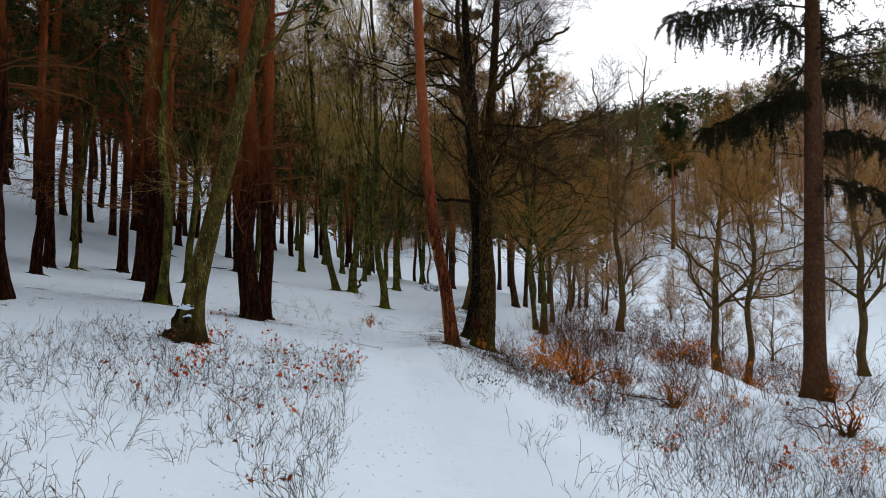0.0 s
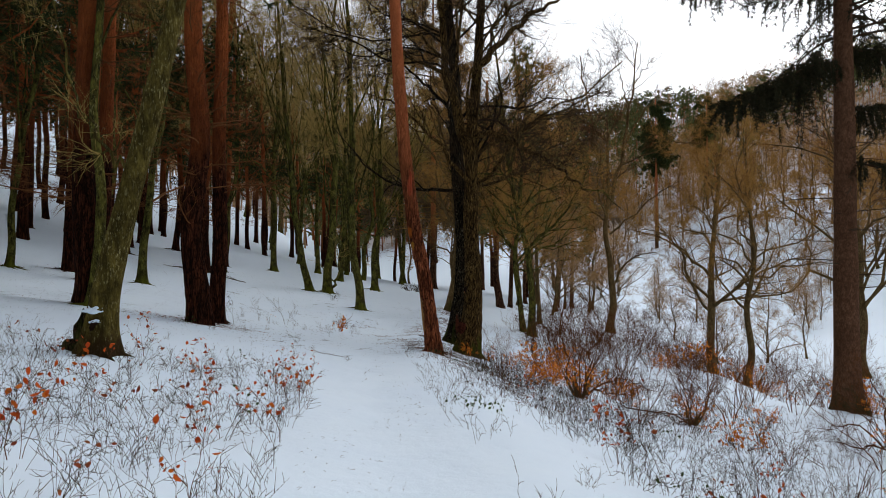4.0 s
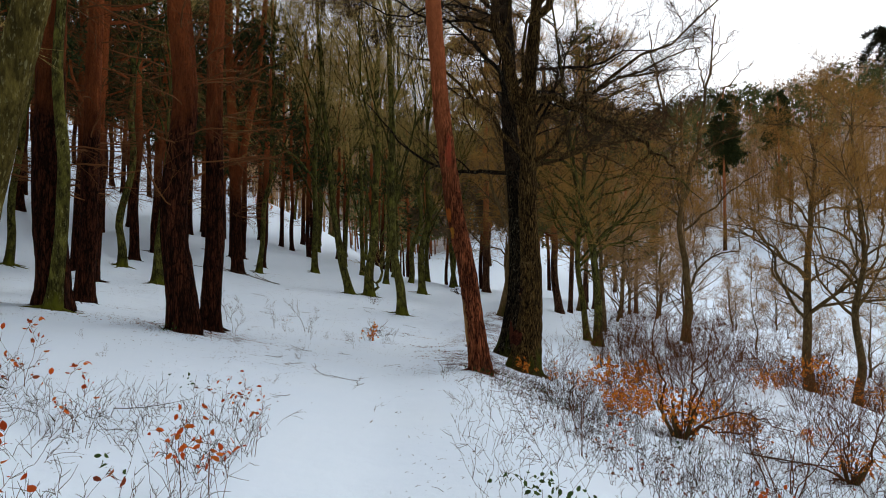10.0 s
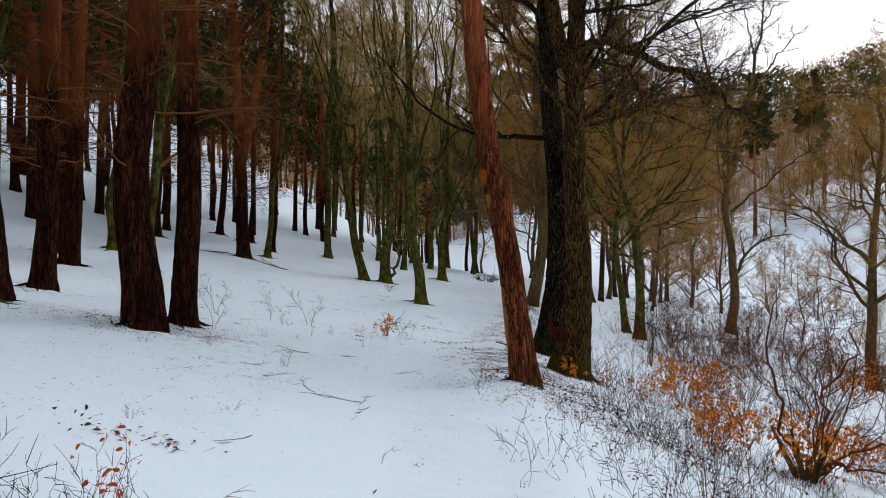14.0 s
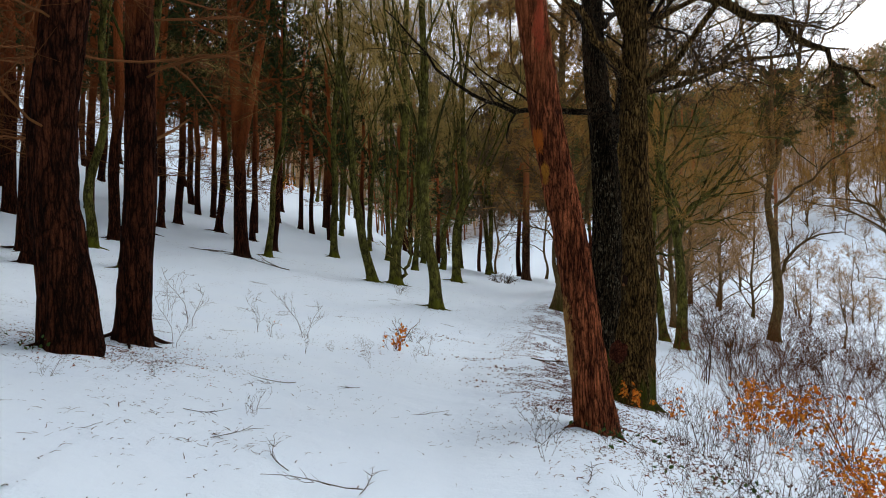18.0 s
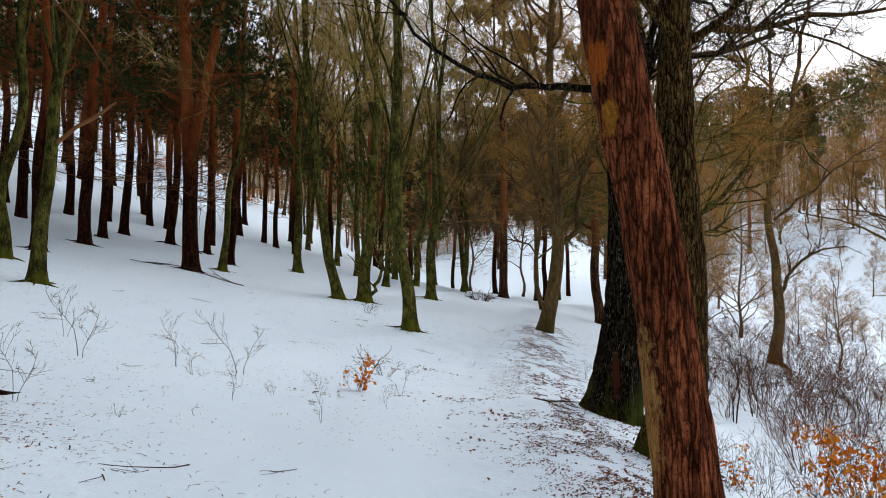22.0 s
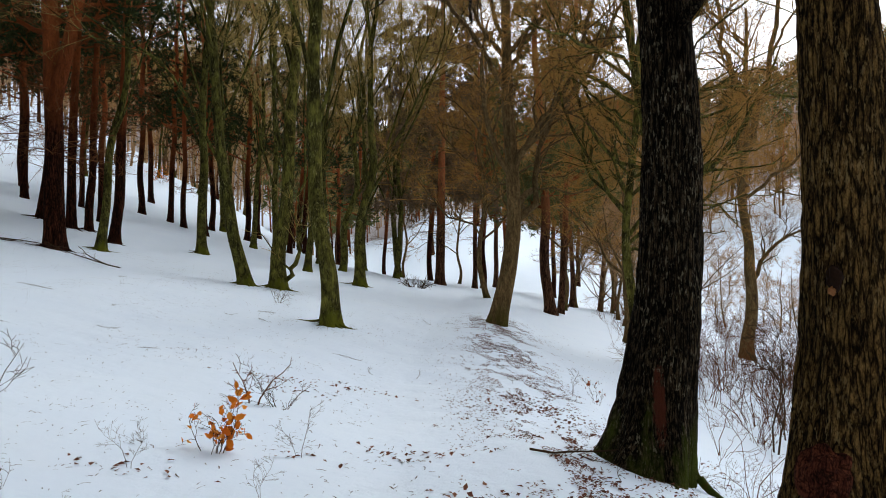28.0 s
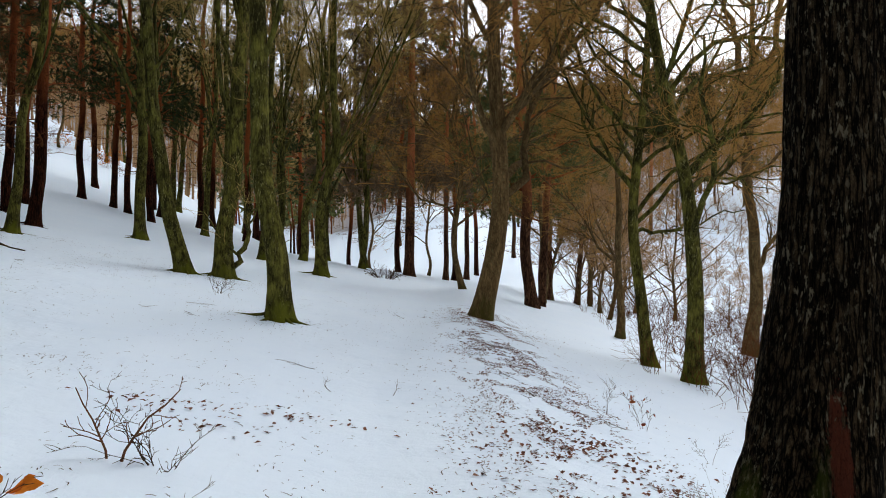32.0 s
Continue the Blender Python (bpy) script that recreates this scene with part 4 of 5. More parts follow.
while n < 24:
    x, y = pick.uniform(-34, 5), pick.uniform(58, 120)
    if not free(x, y, 2.6) or (x > -10 and y < 116):
        continue
    ob = (valley[7], valley[9])[n % 2] if n % 3 == 0 else bpy.data.objects["beech_tree.%03d" % (12 + n % 4)]
    copy_tree(ob, x, y, pick.uniform(0.8, 1.15), pick.uniform(0, 360), pick.uniform(-3, 3))
    TAKEN.append((x, y))
    n += 1


# bushy young trees that branch from the ground, down on the valley floor
bushy = []
for i, (x, y, h) in enumerate([(9.2, 47.0, 8.0), (10.5, 52.0, 7.0), (14.2, 56.5, 6.0), (12.5, 62.0, 9.0)]):
    bushy.append(place_broad(x, y, 0.20, h, dx=0.4, bend=0.1, seed=170 + i, bark=ALDER_BARK, twig=TWIG_FAR, near=False, wob=0.8, name="young_tree", label="bushy young bare tree with fine olive-brown twigs", category="bare tree", group="young trees on the valley floor", sides=10, rings=20, first=0.10, limbs=20, spread=0.85, lift=0.07, reach=0.5, twigs=7, fine=4, wiggle=0.22, ends=7, haze=0.005))
    TAKEN.append((x, y))
n = 0
while n < 7:
    x, y = pick.uniform(5, 46), pick.uniform(33, 92)
    u = x - float(smooth_table(y, TRAIL_X))
    if not free(x, y, 1.9) or u < 6 or u > 13 or y < 44 or x > y * 0.5:
        continue
    copy_tree(bushy[n % 4], x, y, pick.uniform(0.45, 1.15), pick.uniform(0, 360), pick.uniform(-6, 6))
    TAKEN.append((x, y))
    n += 1

for x, y in scatter_box(31, 46, 18, 62, 40, 112, 2.4, lambda x, y: 16 < x - float(smooth_table(y, TRAIL_X)) < 52 and x < y * 0.72):
    copy_tree(bushy[int(3 * x) % 4], x, y, pick.uniform(0.3, 0.75), pick.uniform(0, 360), pick.uniform(-6, 6))
    TAKEN.append((x, y))
for x, y in scatter_box(32, 34, 26, 76, 60, 130, 3.0, lambda x, y: x - float(smooth_table(y, TRAIL_X)) > 36 and x < y * 0.85):
    copy_tree(valley[7 + int(3 * x) % 7], x, y, pick.uniform(0.7, 1.1), pick.uniform(0, 360), pick.uniform(-4, 4))
    TAKEN.append((x, y))


def spruce_parts(rng, line, r0, first, whorls, reach, droop, blades, width, size):
    c, r = as_curve(line, r0, r0 * 0.15, 20)
    l1, lr = sprout(rng, c, r, whorls, first, 0.98, reach, 1.5, 9, 0.05, droop, 0.22)
    l2, lr2 = sprout(rng, l1, lr, 14, 0.15, 1.0, 0.3, 1.0, 6, 0.08, -0.34, 0.5)
    lr, lr2 = np.minimum(lr, 0.03), np.minimum(lr2, 0.007)
    at = np.concatenate([l2[:, j] for j in range(6)])
    way = np.concatenate([l2[:, min(j + 1, 5)] - l2[:, max(j - 1, 0)] for j in range(6)])
    return merge(tubes(l1, lr, 5), tubes(l2, lr2, 3)), needles(rng, at, unit(way), size, blades, width)


def place_spruce(x, y, dia, h, seed, first, whorls, reach, droop, blades=10, width=0.006, sides=20, label="", leaf=None, size=0.15):
    rng = np.random.default_rng(seed)
    ln = trunk_curve(straight(h, 0.1, 0, 0.03), 60)
    ob = thing("spruce_tree", x, y, stand(x, y), label or "tall spruce with a grey-brown trunk and drooping boughs", "spruce tree", "spruces")
    link_mesh("trunk", *trunk_mesh(ln, dia / 2, dia * 0.12, sides, 0.5, 5, 0.008, seed), SPRUCE_BARK if leaf is None else PINE_PALE, ob)
    wood, green = spruce_parts(rng, ln, dia / 2, first, whorls, reach, droop, blades, width, size)
    c, r = as_curve(ln, dia / 2, dia * 0.12)
    d1, dr = sprout(rng, c, r, 18, 0.2, 0.42, 0.08, 1.5, 6, 0.06, -0.03, 0.06)
    d2, dr2 = sprout(rng, d1, dr, 5, 0.3, 1.0, 0.4, 0.8, 4, 0.1, -0.05, 0.6)
    stuff(link_mesh("dead_wood", *merge(tubes(d1, np.minimum(dr, 0.014), 4), tubes(d2, np.minimum(dr2, 0.005), 3)), TWIG_DARK, ob))
    stuff(link_mesh("crown", *wood, TWIG_DARK if leaf is None else TWIG_BROWN, ob))
    stuff(link_mesh("foliage", *green, leaf or SPRUCE_NEEDLE, ob, smooth=False))
    TAKEN.append((x, y))
    return ob


def bough(rng, points, hang, count, r0=0.035):
    """A drooping spruce bough with hanging needle-clad twigs."""
    p = np.array(points, float)
    at = np.linspace(0, 1, 14) * (len(p) - 1)
    c = np.stack([np.interp(at, np.arange(len(p)), p[:, j]) for j in range(3)], -1)
    c[1:-1] = 0.25 * c[:-2] + 0.5 * c[1:-1] + 0.25 * c[2:]
    c, r = c[None], np.linspace(r0, 0.008, 14)[None]
    l2, r2 = sprout(rng, c, r, count, 0.12, 1.0, 0.22, 1.0, 7, 0.10, -0.34, 0.5)
    a = rng.uniform(0.1, 0.98, count) * 13
    i = np.minimum(a.astype(int), 12)
    l3 = grow(rng, c[0, i] + rng.normal(0, 0.08, (count, 3)), np.array([[0, 0, -1.0]]) + rng.normal(0, 0.25, (count, 3)), hang * rng.uniform(0.25, 1.1, count), 7, 0.06, -0.2)
    r3 = np.full((count, 1), 0.006) * np.linspace(1, 0.4, 7)[None]
    both = np.concatenate([l2, l3])
    pts = np.concatenate([both[:, j] for j in range(7)] + [0.5 * (both[:, j] + both[:, j + 1]) for j in range(6)])
    way = np.concatenate([both[:, min(j + 1, 6)] - both[:, max(j - 1, 0)] for j in range(7)] + [both[:, j + 1] - both[:, j] for j in range(6)])
    return merge(tubes(c, r, 6), tubes(l2, np.minimum(r2, 0.008), 3), tubes(l3, r3, 3)), needles(rng, pts, unit(way), 0.11, 9, 0.009)


big_spruce = place_spruce(9.6, 13.8, 0.60, 22, 5, 0.50, 70, 0.15, -0.06, blades=6, width=0.012, label="big spruce on the bank with heavy dark drooping boughs")
hung = np.random.default_rng(12)
for points, hang, count in ((((0, 0, 8.1), (-0.9, -0.3, 7.95), (-1.9, -0.5, 7.4), (-3.2, -0.6, 6.8)), 0.6, 80), (((-0.9, -0.3, 7.9), (-1.1, -0.35, 7.7), (-1.3, -0.4, 7.5)), 1.6, 26), (((-1.9, -0.5, 7.35), (-2.0, -0.5, 7.2), (-2.15, -0.5, 7.1)), 0.9, 16), (((0, 0, 9.5), (-1.2, -0.4, 10.0), (-2.7, -0.6, 10.1), (-4.1, -0.7, 9.7)), 1.0, 80), (((0, 0, 7.0), (1.0, -0.3, 6.9), (2.3, -0.5, 6.4)), 0.6, 50), (((0, 0, 8.4), (1.2, 0.2, 8.4), (2.8, 0.3, 7.9)), 0.7, 50), (((0, 0, 5.8), (0.9, -0.5, 5.5), (2.1, -0.8, 5.0)), 0.5, 36), (((0, 0, 10.2), (0.6, 0.8, 10.4), (1.6, 2.2, 10.0)), 0.8, 50)):
    wood, green = bough(hung, points, hang, count)
    limb = link_mesh("bough", *wood, TWIG_DARK, big_spruce)
    stuff(link_mesh("foliage", *green, SPRUCE_NEEDLE, limb, smooth=False))
far_spruce = place_spruce(0.72, 57.3, 0.62, 26, 6, 0.30, 90, 0.20, -0.03, blades=17, width=0.024, sides=12, leaf=LARCH, size=0.34, label="slender spruce with a pale trunk beyond the beeches")
hill_spruce = place_spruce(43.2, 121.5, 0.70, 28, 8, 0.62, 80, 0.15, -0.05, blades=8, width=0.05, sides=8, leaf=NEEDLE, size=0.5, label="dark pointed spruce on the far hillside")
copy_tree(hill_spruce, 60.0, 138.0, 0.85, 70)
for x, y, s in [(56.5, 126.0, 1.0), (60.0, 121.0, 0.95)]:
    copy_tree(edge_pine, x, y, s, x * 53)
for x, y, s in [(30, 118, 0.9), (9, 112, 0.85)]:
    copy_tree(far_spruce, x, y, s, x * 31)


def far_woods():
    """Woods on the hills across the valley."""
    rng = np.random.default_rng(77)
    x, y = rng.uniform(-260, 480, 21000), rng.uniform(50, 520, 21000)
    u = x - smooth_table(y, TRAIL_X)
    far = np.hypot(x, y)
    edge = lattice(np.stack([x * 0.05, y * 0.05, 0 * x + 3], -1)) * 14
    ok = ((u > 84 + edge) | (y > 138 + edge) | ((x < -9) & (y > 78 + edge))) & (far < 400) & (x < y * 1.15 + 20) & (x > -y * 0.75)
    ok &= rng.uniform(0, 1, len(x)) < np.where(far < 190, 0.9, 0.5)
    x, y, far = x[ok], y[ok], far[ok]
    clump = lattice(np.stack([x * 0.022, y * 0.022, 0 * x], -1))
    green = (clump > 0.46) & (rng.uniform(0, 1, len(x)) < 0.75)
    base = np.stack([x, y, height(x, y)], -1)
    h = rng.uniform(11, 17, len(x))
    for mask, kind in ((~green, 0), (green, 1)):
        b, hh, n = base[mask], h[mask], int(mask.sum())
        line = grow(rng, b, np.array([[0, 0, 1.0]]) + rng.normal(0, 0.05, (n, 3)), hh, 4, 0.10, 0.05)
        rad = np.full((n, 1), 0.16) * np.linspace(1, 0.2, 4)[None]
        stems = tubes(line, rad, 3)
        if kind == 0:
            close = far[mask] < 185
            pieces = [stems]
            for some, limbs, each, wide in ((close, 9, 8, 0.034), (~close, 6, 6, 0.070)):
                l1, r1 = sprout(rng, line[some], rad[some], limbs, 0.10, 1.0, 0.36, 0.9, 3, 0.2, 0.10, 0.3)
                pieces += [tubes(l1, np.maximum(r1, 0.03), 3), spray(rng, l1, each, 1.7, wide, 0.1, 0.1, 0.5)]
            ob = link_mesh("far_bare_woods", *merge(*pieces), TWIG_FAR)
            tagged(ob, "bare brown winter woods on the far hillside", "woods", kind="stuff")
        else:
            ob = link_mesh("far_conifer_stems", *stems, PINE_BARK)
            tagged(ob, "stems of conifers on the far hillside", "woods", kind="stuff")
            l1, r1 = sprout(rng, line, rad, 24, 0.3, 1.0, 0.22, 1.35, 3, 0.1, 0.02, 0.3)
            at = np.concatenate([l1[:, 1], l1[:, 2]])
            ob = link_mesh("far_conifers", *needles(rng, at, unit(np.concatenate([l1[:, 2] - l1[:, 1]] * 2)), 0.9, 5, 0.24), LIT_NEEDLE, smooth=False)
            tagged(ob, "dark green pines and spruces on the far hillside", "woods", kind="stuff")


far_woods()

# ---------------------------------------------------------------- undergrowth


def stems_of(rng, count, h, spread, thick, k=6, side=4, wig=0.18, lift=0.04, foot=0.06, sub=2):
    """Stems that rise from one foot, with side shoots: mesh and the places where leaves sit."""
    a = rng.uniform(0, 2 * math.pi, count)
    base = np.stack([np.cos(a) * foot, np.sin(a) * foot, np.full(count, -0.05)], -1) * rng.uniform(0.2, 1, (count, 1))
    base[:, 2] = -0.05
    out = rng.uniform(0.2, 1.0, count) * spread
    way = np.stack([np.cos(a) * out, np.sin(a) * out, np.ones(count)], -1)
    c = grow(rng, base, way, h * rng.uniform(0.5, 1.1, count), k, wig, lift)
    r = np.full((count, 1), thick) * rng.uniform(0.6, 1.2, (count, 1)) * np.linspace(1, 0.35, k)[None]
    c2, r2 = sprout(rng, c, r, side, 0.25, 1.0, 0.42, 0.75, 4, wig * 1.2, lift, 0.7)
    r2 = np.maximum(r2, thick * 0.3)
    parts = [tubes(c, r, 4 if thick > 0.006 else 3), tubes(c2, r2, 3)]
    ends = [c2[:, 2], c2[:, 3], c[:, -1]]
    if sub:
        c3, r3 = sprout(rng, c2, r2, sub, 0.3, 1.0, 0.5, 0.7, 3, wig, lift, 0.8)
        parts.append(tubes(c3, np.maximum(r3, thick * 0.25), 3))
        ends.append(c3[:, 2])
    return merge(*parts), np.concatenate(ends)


def shrub(name, x, y, seed, count, h, spread, thick, label, category, group, twig, leaf=None, share_leaf=0.0, size=0.06, low=9.0, **more):
    rng = np.random.default_rng(seed)
    ob = thing(name, x, y, stand(x, y) - 0.01, label, category, group)
    wood, ends = stems_of(rng, count, h, spread, thick, **more)
    stuff(link_mesh("stem", *wood, twig, ob))
    if leaf is not None and share_leaf > 0:
        ends = ends[(rng.uniform(0, 1, len(ends)) < share_leaf) & (ends[:, 2] < low)]
        if len(ends):
            stuff(link_mesh("foliage", *leaves(rng, ends + rng.normal(0, 0.01, ends.shape), size, 0.6), leaf, ob, smooth=False))
    return ob


def spread_copies(protos, spots, lo, hi, seed):
    r = random.Random(seed)
    for i, (x, y) in enumerate(spots):
        ob = protos[r.randrange(len(protos))]
        s = r.uniform(lo, hi)
        copy_thing(ob, Matrix.LocRotScale((x, y, stand(x, y) - 0.01), Euler((r.uniform(-0.12, 0.12), r.uniform(-0.12, 0.12), r.uniform(0, 6.28))), (s, s, s * r.uniform(0.85, 1.1))))


def scatter(seed, n, u0, u1, y0, y1, gap, lean=1.0):
    """Spots in a strip beside the trail, thicker towards u0 where lean is over 1."""
    r = random.Random(seed)
    got = []
    tries = 0
    while len(got) < n and tries < n * 60:
        tries += 1
        y = r.uniform(y0, y1)
        u = u0 + (u1 - u0) * r.random() ** lean
        x = u + float(smooth_table(y, TRAIL_X))
        if all((x - a) ** 2 + (y - b) ** 2 > gap * gap for a, b in got):
            got.append((x, y))
    return got


LOW = "low leafless shrub of thin dark stems in the snow"
low_plain = [shrub("low_shrub", -2.2 - i * 0.5, 3.4 + i * 0.45, 300 + i, 5 + i, 0.50 + 0.06 * (i % 3), 0.8, 0.0024, LOW, "shrub", "low shrubs by the trail", TWIG_DARK, wig=0.22, side=3, sub=1) for i in range(4)]
low_red = [shrub("low_shrub", -1.9 - i * 0.7, 5.2 + i * 0.3, 320 + i, 4 + i, 0.48, 0.7, 0.0024, "low thin-stemmed shrub with a few withered russet leaves", "shrub", "low shrubs by the trail", TWIG_DARK, RED_LEAF, 0.2, 0.055, wig=0.22, side=3, sub=1) for i in range(2)]
low_orange = [shrub("beech_sapling", -1.55 - i * 0.75, 6.3 - i * 0.9, 340 + i, 3, 0.62, 0.45, 0.0036, "beech sapling holding withered orange leaves in the snow", "sapling", "leafy saplings", TWIG_RED, RUST_LEAF, 0.5, 0.055, wig=0.15, side=4) for i in range(3)]

spread_copies(low_plain, scatter(1, 92, -0.95, -4.6, -2.5, 7.8, 0.28, 0.8), 0.6, 1.15, 1)
spread_copies(low_red, scatter(2, 18, -1.0, -5.0, -2.0, 8.2, 0.5), 0.7, 1.1, 2)
spread_copies(low_orange, [(-1.8, 6.15), (-1.7, 7.35), (-3.0, 7.13), (-1.5, 4.6), (-2.1, 8.0), (-1.6, 2.6), (-3.0, 3.2), (-4.2, 8.3)], 0.7, 1.15, 3)
spread_copies(low_plain, scatter(4, 20, -4.0, -9.5, 0, 10, 0.6), 0.5, 0.9, 4)
spread_copies(low_plain, scatter(5, 110, 1.3, 6.5, -2.5, 14, 0.3, 1.0), 0.45, 1.1, 5)
spread_copies(low_plain, scatter(18, 30, 3.0, 6.5, 13, 21, 0.4), 0.65, 1.2, 18)
spread_copies(low_red, scatter(6, 16, 1.2, 6.5, -2, 10, 0.6, 1.1), 0.7, 1.2, 6)
spread_copies(low_orange, scatter(7, 6, 2.0, 5.0, 2, 12, 1.0, 1.1), 0.7, 1.1, 7)
spread_copies(low_plain, scatter(8, 14, -1.2, -4.5, 9, 20, 0.8), 0.3, 0.6, 8)
spread_copies(low_plain, scatter(26, 60, 1.8, 6.5, 8, 22, 0.3), 0.3, 0.7, 26)

# brush on the bank and down in the valley
BRUSH = "tangled leafless brush on the snowy bank"
tall = [shrub("brush", x, y, 360 + i, 7 + 2 * i, 1.6 + 0.25 * i, 0.8, 0.0075, BRUSH, "bush", "brush on the bank", TWIG_BANK, wig=0.22, side=4, lift=0.02, foot=0.22, sub=2) for i, (x, y) in enumerate(((6.9, 15.6), (7.8, 18.9), (10.8, 17.3)))]
rusty = [shrub("beech_bush", x, y, 380 + i, 12, 1.25, 0.85, 0.0058, "bushy young beech with clinging orange winter leaves", "bush", "orange-leaved bushes", TWIG_BANK, ORANGE_LEAF, 0.85, 0.09, 1.0, wig=0.17, side=6, lift=0.02, foot=0.2, sub=4) for i, (x, y) in enumerate(((3.35, 18.7), (9.1, 21.4)))]
spread_copies(rusty, [(3.3, 13.2), (10.3, 20.4), (7.9, 21.0), (8.5, 22.4), (11.8, 22.0), (10.0, 14.2), (4.6, 22.4)], 0.6, 0.95, 9)
spread_copies(rusty, [(2.4, 17.3), (6.2, 15.2), (5.0, 9.4), (4.3, 13.9), (5.1, 15.6), (7.0, 12.6), (7.6, 8.2), (5.9, 6.4), (12.5, 26.5), (9.9, 13.3), (13.6, 29.5)], 0.4, 0.6, 27)
spread_copies(rusty, [(-36.4, 82.3), (-27.6, 87.7), (-26.2, 83.9), (-36.6, 83.8), (-31.0, 85.2)], 1.2, 1.6, 35)
spread_copies(rusty, [(2.35, 13.7), (2.75, 14.6), (3.0, 15.6), (4.2, 19.4)], 0.5, 0.75, 36)
spread_copies(tall, [(14.0, 38.6), (11.6, 13.2), (12.6, 15.0), (5.9, 19.6), (9.9, 22.6)], 0.7, 1.1, 10)
spread_copies(tall, scatter(11, 42, 5.0, 15, 13, 30, 0.9), 0.6, 1.1, 11)
spread_copies(tall, scatter(33, 56, 5.0, 12, 17, 33, 0.7), 0.45, 0.85, 33)


def brush_mass(name, label, spots, seed):
    """Brush too far off and too tangled to count, as one mesh."""
    rng = np.random.default_rng(seed)
    pieces = []
    for x, y in spots:
        size = rng.uniform(0.5, 1.25)
        v, f = stems_of(rng, 7, 1.7 * size, 0.9, 0.008 * size, wig=0.3, lift=0.0, foot=0.3, side=5)[0]
        pieces.append((v + [x, y, stand(x, y)], f))
    tagged(link_mesh(name, *merge(*pieces), TWIG_BANK), label, "brush", kind="stuff")


brush_mass("valley_brush", "dark leafless brush over the snowy valley side", scatter(28, 140, 6.6, 22, 25, 66, 0.9), 28)
brush_mass("far_brush", "leafless brush dotted over the snowy valley floor", scatter(21, 120, 12, 46, 28, 96, 1.6), 21)
brush_mass("slope_brush", "leafless brush on the slope below the oaks", scatter(37, 34, 5.4, 10, 22.5, 34, 0.7), 37)
crooked = shrub("bare_sapling", 4.03, 24.48, 437, 2, 2.4, 0.3, 0.022, "crooked dark sapling on the snowy slope below the oaks", "sapling", "bare saplings", TWIG_DARK, wig=0.2, side=7, lift=0.0, sub=5)
spread_copies([crooked], [(5.6, 27.0), (4.9, 25.6), (6.8, 25.0)], 0.6, 0.9, 38)
hazel = [shrub("hazel_bush", x, y, 430 + i, c, h, w, t, text, "bush", "crooked bushes", TWIG_BANK if i != 1 else TWIG_RED, wig=0.2 if i < 2 else 0.3, side=5, lift=0.0, foot=0.14, sub=3) for i, (x, y, c, h, w, t, text) in enumerate(((3.2, 13.05, 9, 2.1, 1.05, 0.013, "many-stemmed hazel with crooked dark stems in the snow"), (3.43, 9.92, 7, 1.35, 0.45, 0.010, "small clump of upright reddish hazel stems in the snow"), (6.3, 12.6, 6, 1.9, 0.9, 0.010, "crooked many-stemmed bare bush on the snowy bank")))]
rng = np.random.default_rng(436)
butt = [grow(rng, np.array([[0.05 * math.cos(a), 0.05 * math.sin(a), -0.08]]), np.array([[0.45 * math.cos(a), 0.45 * math.sin(a), 1.0]]), 0.55 + 0.1 * (j % 3), 5, 0.12, 0.0) for j, a in enumerate((0.3, 1.6, 2.9, 4.0, 5.2))]
link_mesh("stump", *merge(*(tubes(c, np.linspace(0.042, 0.016, 5)[None], 7) for c in butt)), ALDER_BARK, hazel[0], "short gnarled stump of cut hazel stems")
for points in (((0, 0, 0.05), (0.35, 0.05, 0.20), (0.8, 0.1, 0.34), (1.3, 0.2, 0.26), (1.9, 0.3, 0.05)), ((0, 0, 0.05), (0.4, 0.15, 0.12), (0.9, 0.4, 0.12), (1.6, 0.7, -0.2)), ((0, 0, 0), (0.2, 0.1, 0.7), (0.5, 0.2, 1.2), (0.75, 0.3, 1.75)), ((0, 0, 0), (-0.25, 0.1, 0.8), (-0.45, 0.1, 1.4), (-0.2, 0.2, 2.1))):
    big, fine = own_limb(rng, points, 0.024, 0.006, 8, 12)
    link_mesh("crooked_limb", *merge(big, fine), TWIG_BANK, hazel[0], "crooked dark limb reaching over the snow")
tufts = np.concatenate([c[0, 2:] for c in butt])
link_mesh("foliage", *leaves(rng, np.repeat(tufts, 14, 0) + rng.normal(0, 0.13, (14 * len(tufts), 3)) + [0, 0, 0.12], 0.07, 0.6), ORANGE_LEAF, hazel[0], "clinging orange leaves", smooth=False)
spread_copies(hazel[:2], [(4.4, 14.7), (5.3, 12.1), (4.7, 10.5), (6.1, 11.0), (5.4, 8.6), (6.8, 13.6), (8.4, 10.4)], 0.6, 0.95, 34)
spread_copies(hazel[2:], [(5.6, 18.6), (6.6, 20.8), (8.2, 17.6), (7.4, 9.4), (9.4, 22.0), (10.9, 16.4), (8.6, 12.2), (11.5, 12.6), (12.2, 20.5)], 0.6, 1.05, 24)
spread_copies(hazel[2:], scatter(25, 64, 7, 22, 24, 62, 1.3), 0.6, 1.2, 25)
spread_copies(hazel[2:], [(1.95, 21.2), (2.7, 23.4)], 0.5, 0.65, 29)
slim = [shrub("thin_bush", 2.6 + i * 1.2, 9.0 + i * 2.5, 395 + i, 5, 1.0, 0.4, 0.0036, "slim upright leafless shoots in the snow", "bush", "slim shoots on the bank", TWIG_BANK, RED_LEAF, 0.05 * i, 0.05, wig=0.12, side=4, sub=1) for i in range(2)]
